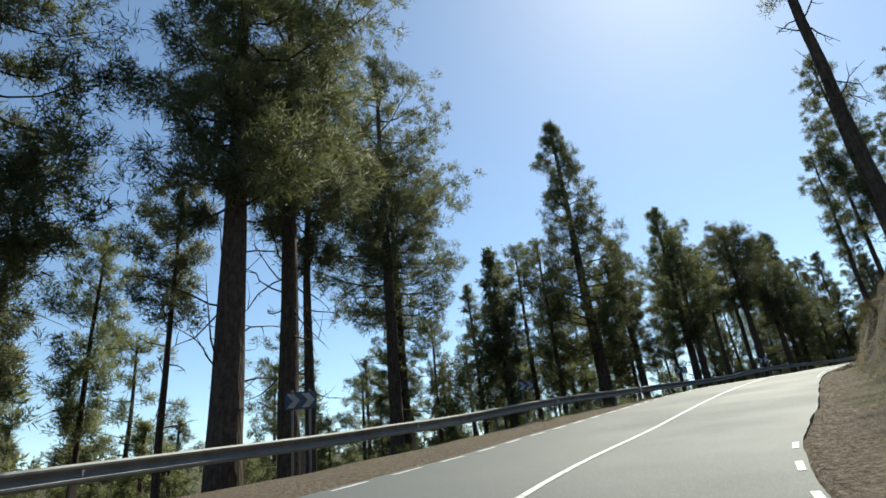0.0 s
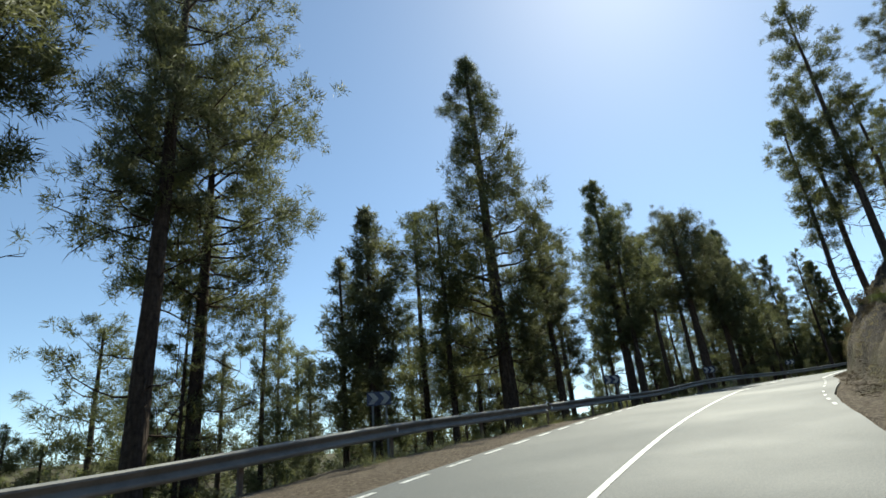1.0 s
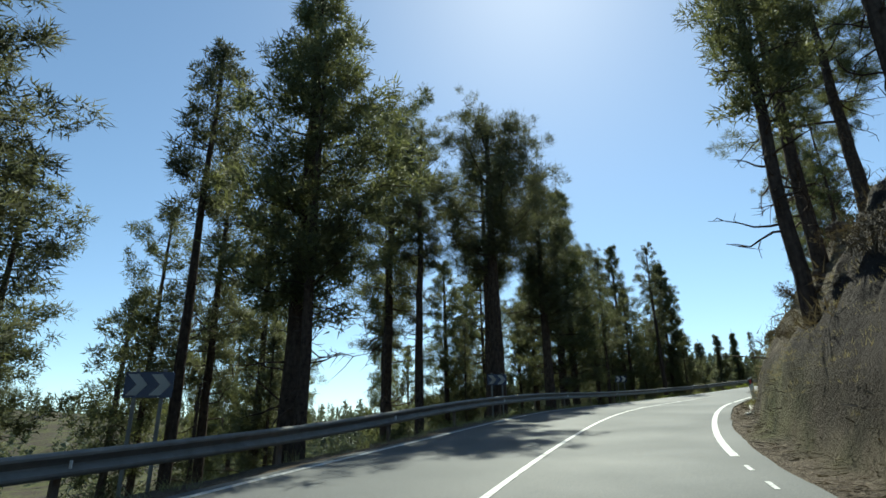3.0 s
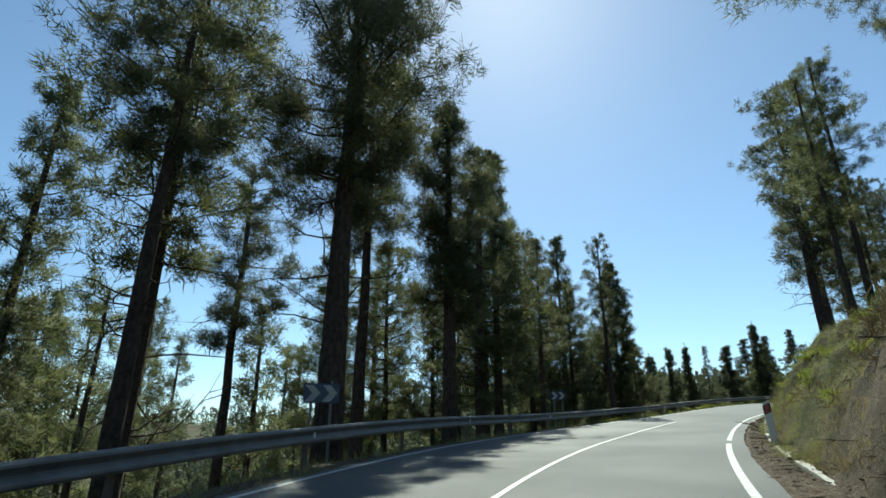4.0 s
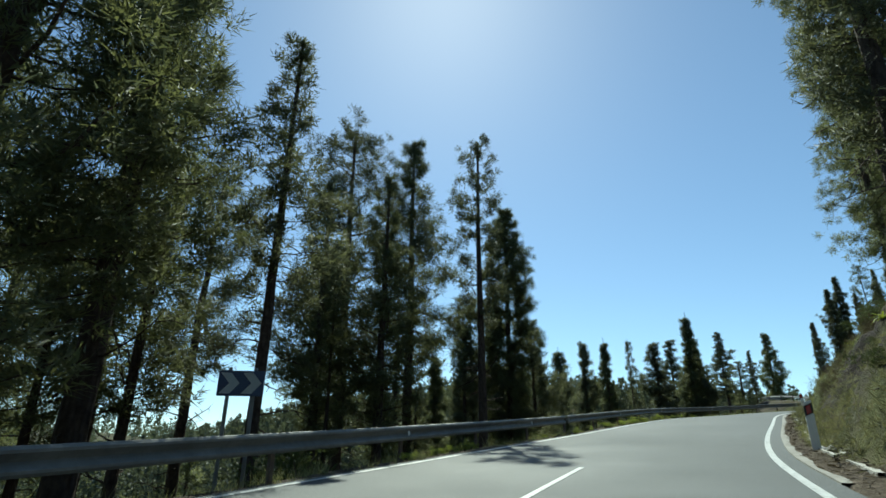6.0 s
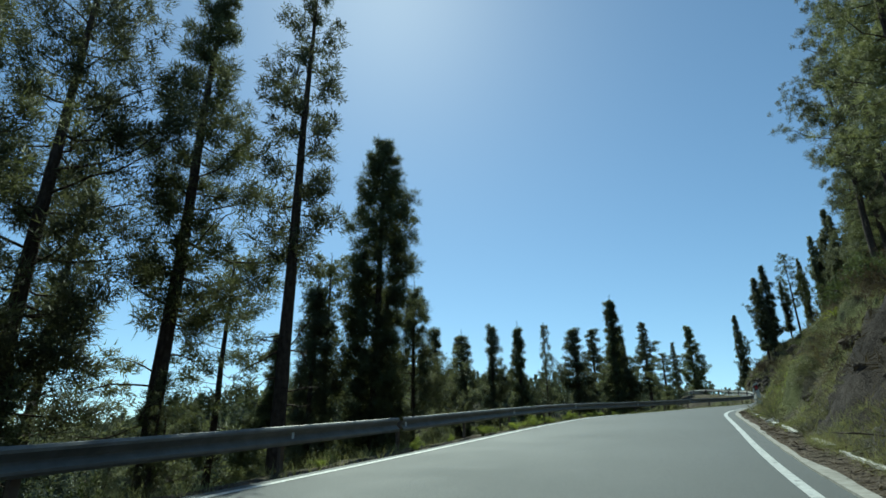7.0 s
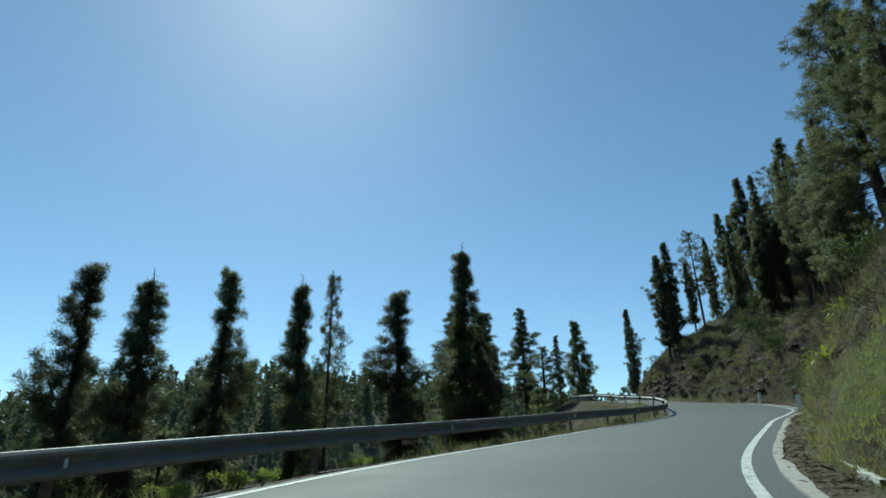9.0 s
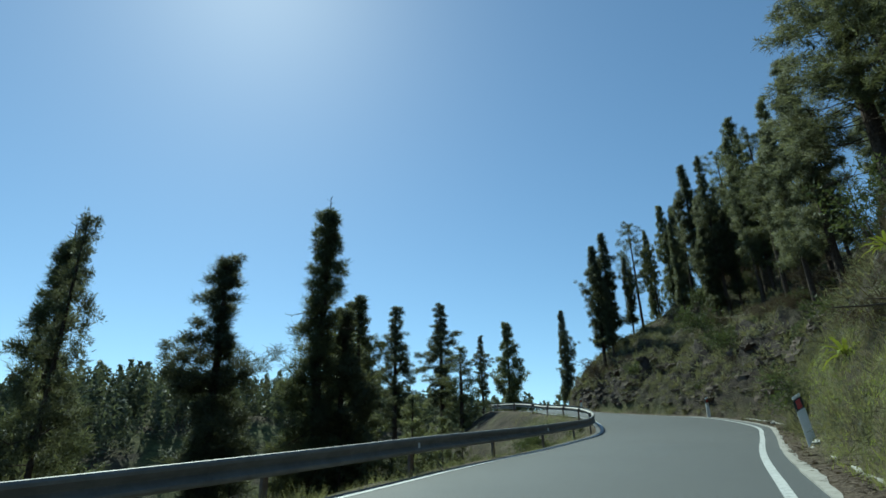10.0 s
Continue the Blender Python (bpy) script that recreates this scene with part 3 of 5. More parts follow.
def pine(name, seed, height, bare, radius, shape, n_branch, per_branch, count, needles, size=0.36, width=0.014, trunk_r=0.3, twist=0.5, dead=8, lift0=0.1, lift1=0.6, lumpy=0.6, leader=0.0, core=0.6, limb=None):
    """A pine: trunk with limbs, and a crown of round needle brushes along the limbs. shape(g): crown radius at the share g of the crown's height."""
    rng = np.random.default_rng(seed)
    tree = new(name)
    hs = np.linspace(0, 1, 14)
    sway = np.cumsum(rng.normal(0, 0.05, (14, 2)), axis=0) * height / 20 * twist
    path = np.stack([sway[:, 0], sway[:, 1], hs * height], 1)
    path[0, 2] = -1.6
    rad = trunk_r * (1 - hs * 0.93) ** 0.85 + 0.02
    rad[0] *= 1.25
    wood = [tube(path, rad, 9)]
    centres, radii, outs = [], [], []

    def on_trunk(f):
        return np.array([np.interp(f, hs, path[:, k]) for k in range(3)])
    for b in range(n_branch):
        f = min(bare + (1 - bare) * ((b + rng.uniform(0, 0.9)) / n_branch) ** 1.05, 0.985)
        g = (f - bare) / (1 - bare)
        az = b * 2.4 + rng.uniform(-0.6, 0.6)
        lump = 1 + lumpy * (2 * float(value_noise(np.array(3.1 + 1.1 * math.cos(az) + seed), np.array(1.1 * math.sin(az) + 6.5 * g), seed)) - 1)
        reach = radius * shape(g) * rng.uniform(0.75, 1.1) * lump
        way = np.array([math.cos(az), math.sin(az), 0.0])
        lift = (lift0 + lift1 * g + rng.uniform(-0.15, 0.2)) * reach
        o = on_trunk(f)
        tip = o + way * reach + np.array([0, 0, lift])
        r0 = max(0.014, 0.026 * reach ** 0.6 * (trunk_r / 0.3))
        ts = np.linspace(0, 1, 6)[:, None]
        limb_path = o + (tip - o) * ts + np.array([0, 0, -0.12 * reach]) * np.sin(np.pi * ts)
        limb_path[1:-1] += np.cumsum(rng.normal(0, 0.03 * reach, (4, 3)), axis=0)
        wood.append(tube(limb_path, r0 * (1 - 0.8 * ts[:, 0]), 4))
        for c in range(max(3, int(per_branch * (0.3 + 0.7 * min(1.3, reach / radius))))):
            t = 1.0 if c == 0 else 1 - core * rng.random() ** 1.3
            spread = (0.17 * reach * t + 0.1) * (0.2 if c == 0 else 1.0)
            p = np.array([np.interp(t, ts[:, 0], limb_path[:, k]) for k in range(3)])
            centres.append(p + spread * np.clip(rng.normal(size=3), -1.6, 1.6) * np.array([1, 1, 0.8]))
            radii.append(size * rng.uniform(0.75, 1.2) * (1 - 0.3 * g ** 2))
            outs.append(way + np.array([0, 0, 0.3]))
    top = on_trunk(1.0)
    for c in range(7):
        centres.append(top + np.array([0, 0, -0.16 * c - 0.1]) + rng.normal(0, 0.03 + 0.025 * c, 3))
        radii.append(size * (0.5 + 0.07 * c)), outs.append(np.array([0, 0, 1.0]))
    if leader:
        wood.append(tube(np.array([top - [0, 0, 0.3], top + [0.02, 0, leader * 0.5], top + [0.0, 0.03, leader]]), np.array([0.03, 0.02, 0.008]), 4))
        for k in range(5):
            q = top + np.array([0, 0, leader * (0.3 + 0.13 * k)])
            wood.append(tube(np.array([q, q + np.array([math.cos(k * 2.2) * 0.16, math.sin(k * 2.2) * 0.16, 0.1])]), np.array([0.012, 0.005]), 3))
    if limb:
        f, az, reach, rise = limb
        o = on_trunk(f)
        pts = np.array([o + np.array([math.cos(az), math.sin(az), 0]) * reach * t + np.array([0, 0, rise * t ** 1.4 + 0.25 * math.sin(5 * t)]) for t in np.linspace(0, 1, 8)])
        wood.append(tube(pts, np.linspace(0.075, 0.016, 8), 5))
        for k in range(24):
            p = pts[rng.integers(3, 8)]
            way = np.array([math.cos(az + rng.normal(0, 0.9)), math.sin(az + rng.normal(0, 0.9)), rng.normal(0.15, 0.4)])
            end = p + way * rng.uniform(0.5, 1.5)
            wood.append(tube(np.array([p, (p + end) / 2 + rng.normal(0, 0.12, 3), end]), np.array([0.016, 0.01, 0.004]), 3))
            if k % 4 > 0:
                centres.append(end), radii.append(size), outs.append(way)
    for b in range(dead):
        f = rng.uniform(max(0.12, bare - 0.28), bare + (0.75 if leader else 0.15))
        az, reach = rng.uniform(0, 6.28), radius * rng.uniform(0.5, 1.15)
        o = on_trunk(f)
        pts = [o]
        way = np.array([math.cos(az), math.sin(az), rng.uniform(-0.35, 0.3)])
        for k in range(5):
            way = way + rng.normal(0, 0.28, 3)
            way /= np.linalg.norm(way)
            pts.append(pts[-1] + way * reach / 5)
        wood.append(tube(np.array(pts), np.linspace(0.035, 0.006, 6), 3))
        for k in (2, 3, 4):
            side = pts[k] + rng.normal(0, 0.3, 3) * reach * 0.5
            wood.append(tube(np.array([pts[k], (pts[k] + side) / 2 + rng.normal(0, 0.05, 3), side]), np.array([0.015, 0.01, 0.004]), 3))
    tri_mesh("trunk", *gather(wood), BARK, tree)
    v, f, home = puffs(rng, np.array(centres), np.array(radii), np.array(outs), count, width)
    axis = np.stack([np.interp(v[:, 2], path[:, 2], path[:, k]) for k in (0, 1)] + [v[:, 2] - 0.5], 1)
    away = (v - home) / (np.linalg.norm(v - home, axis=1)[:, None] + 1e-6) + 0.5 * (v - axis) / (np.linalg.norm(v - axis, axis=1)[:, None] + 1e-6)
    away = away / (np.linalg.norm(away, axis=1)[:, None] + 1e-6) + rng.normal(0, 0.2, v.shape)
    away /= np.linalg.norm(away, axis=1)[:, None] + 1e-6
    face = np.cross(v[f[:, 1]] - v[f[:, 0]], v[f[:, 2]] - v[f[:, 0]])
    wrong = (face * (away[f[:, 0]] + away[f[:, 1]] + away[f[:, 2]])).sum(1) < 0
    f[wrong] = f[wrong][:, ::-1]
    crown = tri_mesh("crown", v, f, needles, tree)
    crown.data.normals_split_custom_set_from_vertices(away.tolist())
    return tree


def bowl(g):
    return math.sin(math.pi * (0.13 + 0.79 * g)) ** 0.7


def spire(g):
    return min(1.0, 0.6 + 2.0 * g) * (1 - g) ** 0.8 + 0.06


def pillar(g):
    return (0.82 + 0.18 * math.sin(2 + g * 11)) * (1 - 0.85 * (max(0, g - 0.45) / 0.55) ** 1.4)


def club(g):
    return (0.86 + 0.14 * math.sin(2 + g * 11)) * (1 - 0.72 * (max(0, g - 0.7) / 0.3) ** 1.6)


SORTS = {
    "broad": [pine("pine_tree", 13, 20, 0.40, 3.79, bowl, 47, 18, 74, NEEDLES, 0.48, 0.0193, 0.34, 0.9, 16),
              pine("pine_tree", 14, 20, 0.36, 3.56, bowl, 47, 18, 74, NEEDLES_OLD, 0.47, 0.0193, 0.32, 0.8, 16)],
    "tall": [pine("pine_tree", 21, 22, 0.2, 2.88, spire, 64, 15, 62, NEEDLES, 0.47, 0.0200, 0.32, 0.4, 10),
             pine("pine_tree", 22, 22, 0.28, 2.64, spire, 60, 15, 62, NEEDLES_OLD, 0.46, 0.0200, 0.28, 0.4, 12),
             pine("pine_tree", 23, 22, 0.32, 2.76, spire, 59, 15, 62, NEEDLES, 0.46, 0.0200, 0.28, 0.6, 12)],
    "far_tall": [pine("pine_tree", 24, 22, 0.22, 2.1, spire, 76, 13, 60, NEEDLES, 0.50, 0.028, 0.28, 0.4, 6), pine("pine_tree", 25, 22, 0.26, 2.0, pillar, 74, 13, 60, NEEDLES_OLD, 0.50, 0.028, 0.28, 0.5, 8)],
    "slim": [pine("pine_tree", 31, 18, 0.42, 1.84, spire, 40, 13, 43, NEEDLES_OLD, 0.42, 0.0216, 0.19, 0.5, 12),
             pine("pine_tree", 32, 18, 0.36, 1.72, bowl, 40, 12, 43, NEEDLES, 0.41, 0.0216, 0.18, 0.5, 14)],
    "lanky": [pine("pine_tree", 71, 20, 0.50, 2.30, bowl, 34, 15, 100, NEEDLES, 0.41, 0.0120, 0.24, 0.7, 16),
              pine("pine_tree", 72, 20, 0.55, 2.07, bowl, 33, 15, 100, NEEDLES_OLD, 0.40, 0.0120, 0.22, 0.8, 18)],
    "reaching": [pine("pine_tree", 73, 20, 0.45, 2.42, bowl, 37, 15, 100, NEEDLES, 0.41, 0.0120, 0.26, 0.6, 16, limb=(0.4, 2.12, 3.3, 0.5))],
    "column": [pine("pine_tree", 81, 14, 0.04, 1.3, pillar, 104, 14, 112, NEEDLES_OLD, 0.35, 0.0112, 0.2, 0.7, 14, 0.3, 0.6, 0.85, 0.8),
               pine("pine_tree", 82, 14, 0.07, 1.2, pillar, 100, 14, 112, NEEDLES, 0.35, 0.0112, 0.2, 1.0, 14, 0.3, 0.6, 0.9, 0.7),
               pine("pine_tree", 83, 14, 0.10, 1.25, pillar, 92, 14, 112, NEEDLES_OLD, 0.35, 0.0112, 0.2, 1.3, 18, 0.3, 0.6, 0.95)],
    "pillar": [pine("pine_tree", 41, 14, 0.08, 1.3, pillar, 96, 11, 64, NEEDLES, 0.39, 0.024, 0.2, 0.4, 7, 0.3, 0.6),
               pine("pine_tree", 42, 14, 0.16, 1.25, pillar, 92, 11, 64, NEEDLES_OLD, 0.39, 0.024, 0.19, 0.5, 9, 0.3, 0.6)],
    "young": [pine("pine_tree", 51, 9, 0.04, 1.5, spire, 44, 10, 44, NEEDLES, 0.34, 0.019, 0.13, 0.3, 2, 0.25)],
    "wood": [pine("pine_tree", 61, 16, 0.34, 1.84, spire, 36, 9, 60, NEEDLES_OLD, 0.46, 0.018, 0.2, 0.4, 7),
             pine("pine_tree", 62, 16, 0.30, 1.95, bowl, 36, 9, 60, NEEDLES, 0.46, 0.018, 0.2, 0.5, 7)],
}
SORT_HEIGHT = {"broad": 20.0, "tall": 22.0, "far_tall": 22.0, "slim": 18.0, "lanky": 20.0, "reaching": 20.0, "column": 13.8, "pillar": 13.8, "young": 9.0, "wood": 16.0}
TREE_LABEL = {"broad": "mature pine with a broad clumped crown and bare dark trunk", "tall": "tall dark green pine with a pointed crown", "far_tall": "tall dark pine with a pointed crown on the hillside", "slim": "slender pine with a bare trunk and narrow crown",
              "reaching": "pine with one long half-bare limb reaching over the road",
              "column": "dense columnar pine with needle tufts down to its foot",
              "lanky": "lanky pine with a long bare trunk and small open crown", "pillar": "columnar pine with needle tufts all along its trunk", "young": "young conical pine on the slope", "wood": "dark pine standing in the wood behind"}
used_first = set()


def plant(x, y, top, sort, seed=0, wide=1.0, lean=0.0, height=None, base=None, turn=None):
    rng = random.Random(seed * 7919 + int(x * 31) + int(y * 17))
    a = along(np.array([[x, y]]))[0]
    off = a[1] - float(RAIL_LINE(a[0]))
    near = a[1] - float(RIGHT_LINE(a[0]))
    if -1.0 < off < 6 or -6 < near < 2.3:
        p = track(a[0], float(RAIL_LINE(a[0])) - 1.0 if a[1] < -2.5 else float(RIGHT_LINE(a[0])) + 2.3)
        x, y = float(p[0]), float(p[1])
    z = float(ground_height(np.array([x]), np.array([y]))[0]) if base is None else base
    tall = (top - z) if height is None else height
    k = tall / SORT_HEIGHT[sort]
    pick = SORTS[sort][(seed + int(abs(x) * 3)) % len(SORTS[sort])]
    m = Matrix.Translation((x, y, z - 0.05)) @ Matrix.Rotation(radians(lean), 4, "X") @ Matrix.Rotation(rng.uniform(0, 6.28) if turn is None else turn, 4, "Z") @ Matrix.Diagonal((k * wide, k * wide, k, 1))
    if pick.name in used_first:
        ob = copy_thing(pick, m @ Matrix.Diagonal((*pick.scale, 1)).inverted())
    else:
        used_first.add(pick.name)
        pick.matrix_basis = m
        ob = pick
    tagged(ob, TREE_LABEL[sort], "tree", "pines on the slopes")
    return ob


def hero(x, y, top, low, radius, shape, seed, branches, tufts_each, count, mat, size, width, trunk_r, label, twist=0.6, dead=14, lift0=0.1, lift1=0.6, lumpy=0.6, leader=0.0, core=0.6, limb=None):
    """A pine of its own shape: low is the height at which its crown begins."""
    z = float(ground_height(np.array([x]), np.array([y]))[0])
    tree = pine("pine_tree", seed, top - z, (low - z) / (top - z), radius, shape, branches, tufts_each, count, mat, size, width, trunk_r, twist, dead, lift0, lift1, lumpy, leader, core, limb)
    tree.matrix_basis = Matrix.Translation((x, y, z - 0.05))
    return tagged(tree, label, "tree", "pines on the slopes")


NEAR, BIG = "mature pine with a broad clumped crown close behind the rail", "tall pine with a full conical crown beside the road"
OPEN = "pine with dark limbs showing through an open crown"
hero(-4.45, 13.3, 18.0, 8.3, 2.5, bowl, 201, 40, 22, 76, NEEDLES, 0.46, 0.0152, 0.40, NEAR, 0.3, 16)
hero(-3.74, 16.33, 20.5, 9.6, 3.2, bowl, 202, 46, 22, 64, NEEDLES_OLD, 0.48, 0.0171, 0.32, NEAR, 0.3, 18)
hero(-3.97, 20.58, 17.5, 9.6, 2.1, bowl, 203, 36, 18, 58, NEEDLES, 0.44, 0.0183, 0.22, OPEN, 0.4, 16)
hero(-9.2, 20.8, 13.6, 7.8, 1.5, bowl, 204, 30, 14, 49, NEEDLES_OLD, 0.42, 0.0195, 0.17, OPEN, 0.5, 14)
hero(-9.6, 10.6, 15.5, 5.5, 2.3, bowl, 205, 40, 18, 61, NEEDLES, 0.45, 0.0171, 0.22, OPEN, 0.5, 18)
hero(-13.2, 17.5, 14.5, 5.0, 1.7, bowl, 206, 40, 14, 46, NEEDLES_OLD, 0.42, 0.0207, 0.17, OPEN, 0.5, 12)
hero(-13.6, 23.5, 13.0, 4.5, 1.7, bowl, 207, 40, 14, 46, NEEDLES, 0.42, 0.0207, 0.17, OPEN, 0.5, 12)
hero(-1.12, 25.42, 22.6, 11.0, 2.7, bowl, 208, 46, 20, 55, NEEDLES_OLD, 0.46, 0.0189, 0.34, NEAR, 0.4, 18, limb=(0.52, 2.6, 3.4, 1.8))
hero(-0.81, 29.33, 18.4, 9.0, 3.9, bowl, 209, 60, 21, 55, NEEDLES, 0.48, 0.0189, 0.32, NEAR, 0.4, 18, lumpy=0.5)
hero(11.36, 35.05, 25.0, 7.6, 3.5, spire, 210, 84, 17, 67, NEEDLES, 0.48, 0.0177, 0.40, BIG, 0.3, 18, lumpy=0.5, limb=(0.4, 2.89, 4.4, 2.4))
hero(5.11, 33.47, 14.8, 6.5, 1.8, spire, 211, 50, 14, 35, NEEDLES_OLD, 0.44, 0.0305, 0.2, BIG, 0.4, 10)
hero(20.67, 42.06, 20.6, 9.0, 2.6, spire, 212, 64, 15, 43, NEEDLES, 0.46, 0.0256, 0.3, BIG, 0.4, 14, lumpy=0.4)
hero(17.9, 45.21, 19.2, 12.8, 1.5, spire, 213, 34, 11, 40, NEEDLES_OLD, 0.4, 0.0220, 0.19, "slender pine with a long bare trunk and small crown", 0.4, 14)
hero(26.0, 51.47, 22.2, 11.5, 2.5, bowl, 214, 40, 19, 50, NEEDLES, 0.45, 0.0189, 0.26, OPEN, 0.5, 18)
hero(30.4, 49.2, 21.0, 13.4, 2.5, bowl, 215, 44, 21, 76, NEEDLES_OLD, 0.46, 0.0134, 0.36, NEAR, 0.3, 18)
hero(33.36, 55.77, 22.8, 14.8, 2.2, bowl, 216, 40, 18, 73, NEEDLES, 0.44, 0.0140, 0.26, OPEN, 0.5, 18)
hero(36.72, 54.86, 21.9, 12.2, 1.9, pillar, 217, 76, 14, 84, NEEDLES_OLD, 0.44, 0.0128, 0.3, "dense narrow pine rising close behind the rail", 0.3, 14)
hero(43.9, 62.6, 25.5, 12.5, 2.6, spire, 218, 76, 15, 64, NEEDLES, 0.46, 0.0165, 0.3, BIG, 0.3, 14, lumpy=0.4)
hero(54.3, 73.3, 25.0, 11.0, 2.4, bowl, 219, 56, 18, 58, NEEDLES_OLD, 0.46, 0.0171, 0.28, OPEN, 0.5, 18)
hero(57.9, 73.6, 26.2, 13.5, 2.6, spire, 220, 56, 18, 61, NEEDLES, 0.46, 0.0171, 0.28, OPEN, 0.4, 20)
hero(60.36, 70.9, 25.6, 15.2, 1.35, bowl, 221, 40, 10, 46, NEEDLES_OLD, 0.38, 0.0201, 0.22, "lanky pine with a bare trunk and thin crown", 0.3, 20)
hero(69.15, 78.8, 26.7, 7.0, 1.5, club, 222, 130, 18, 91, NEEDLES, 0.42, 0.0152, 0.26, "dense columnar pine with needle tufts down to its foot", 0.3, 14, 0.3, 0.6, 0.45)
hero(66.62, 80.52, 18.0, 4.6, 2.0, spire, 223, 100, 14, 76, NEEDLES_OLD, 0.42, 0.0152, 0.2, "dense columnar pine with needle tufts down to its foot", 0.5, 14, 0.3, 0.6, 0.5, 1.2)
hero(67.8, 81.14, 19.8, 12.6, 1.5, bowl, 224, 36, 11, 38, NEEDLES, 0.42, 0.0281, 0.16, "thin pine with a small tufted crown and dead twigs", 0.6, 16, 0.3, 0.6, 0.7, 0.8)
hero(72.41, 79.81, 18.9, 5.5, 1.85, pillar, 225, 100, 13, 76, NEEDLES_OLD, 0.4, 0.0152, 0.17, "dense columnar pine with needle tufts down to its foot", 0.5, 14, 0.3, 0.6, 0.6, 0.9)
hero(29.3, 34.1, 20.2, 12.2, 1.3, bowl, 226, 36, 11, 46, NEEDLES, 0.38, 0.0195, 0.14, "lanky pine leaning over the cutting with bare lower limbs", 0.9, 24)
hero(32.3, 35.6, 24.0, 14.6, 1.5, bowl, 227, 40, 13, 46, NEEDLES_OLD, 0.4, 0.0195, 0.17, "lanky pine with a long bare trunk and small open crown", 0.6, 20)
hero(30.6, 32.2, 27.0, 15.0, 1.6, bowl, 228, 38, 15, 50, NEEDLES, 0.42, 0.0177, 0.19, "lanky pine with a long bare trunk and small open crown", 0.4, 22)
hero(59.77, 53.22, 29.3, 16.5, 2.2, bowl, 229, 50, 16, 46, NEEDLES_OLD, 0.44, 0.0201, 0.28, "tall pine on the bank above the road with an uneven crown", 0.5, 20)


# the pines that stand out along the drop: place, height of the top, sort, width
for k, (x, y, top, sort, wide) in enumerate([
        (77.9, 90.9, 22.1, "column", 1.0),
        (8.8, 35.6, 16.0, "slim", 1.20), (7.9, 39.3, 17.2, "slim", 1.20), (3.8, 36.5, 13.5, "slim", 1.20),
        (14.3, 36.5, 15.8, "tall", 1.30), (11.5, 43.0, 14.5, "slim", 1.30), (13.2, 45.5, 13.5, "slim", 1.20), (21.9, 39.4, 16.5, "slim", 1.30), (18.8, 49.2, 17.6, "slim", 1.10),
        (16.7, 49.9, 14.5, "slim", 1.00), (21.5, 61.0, 22.0, "tall", 1.00), (30.0, 64.7, 22.0, "lanky", 1.20), (35.7, 67.7, 20.0, "tall", 1.15), (26.0, 47.2, 18.6, "lanky", 1.20),
        (41.5, 60.5, 24.0, "tall", 1.28), (44.5, 69.3, 21.0, "slim", 1.20), (41.6, 76.4, 21.0, "tall", 1.28), (47.3, 63.0, 20.3, "slim", 1.10),
        (45.1, 65.6, 19.0, "slim", 1.10), (48.3, 74.9, 21.0, "lanky", 1.30), (40.2, 69.5, 20.0, "broad", 0.80), (52.0, 65.8, 18.5, "tall", 1.02),
        (55.6, 78.9, 20.0, "slim", 1.30), (64.0, 85.0, 20.5, "slim", 1.30),
        (66.5, 83.5, 16.0, "column", 1.30), (51.7, 69.9, 20.0, "slim", 1.30), (83.2, 90.3, 19.8, "column", 0.95), (85.1, 88.9, 19.2, "column", 1.14), (88.4, 88.8, 20.5, "column", 0.94), (93.8, 90.7, 21.5, "column", 0.99),
        (92.3, 86.1, 21.2, "slim", 0.75), (98.5, 87.4, 21.6, "column", 1.30), (101.8, 85.1, 24.6, "column", 1.05), (104.2, 86.0, 20.5, "pillar", 1.32), (107.5, 87.8, 22.6, "far_tall", 1.20),
        (113.5, 92.5, 22.0, "far_tall", 1.35), (119.8, 99.0, 27.0, "far_tall", 1.50), (127.5, 100.0, 28.5, "far_tall", 1.35), (135.0, 99.6, 30.4, "far_tall", 1.50), (131.0, 95.0, 24.5, "young", 1.80), (142.0, 97.5, 28.0, "far_tall", 1.20), (167.0, 106.7, 35.6, "pillar", 1.0), (166.5, 97.0, 36.0, "pillar", 0.8)]):
    plant(x, y, top, sort, k, wide)

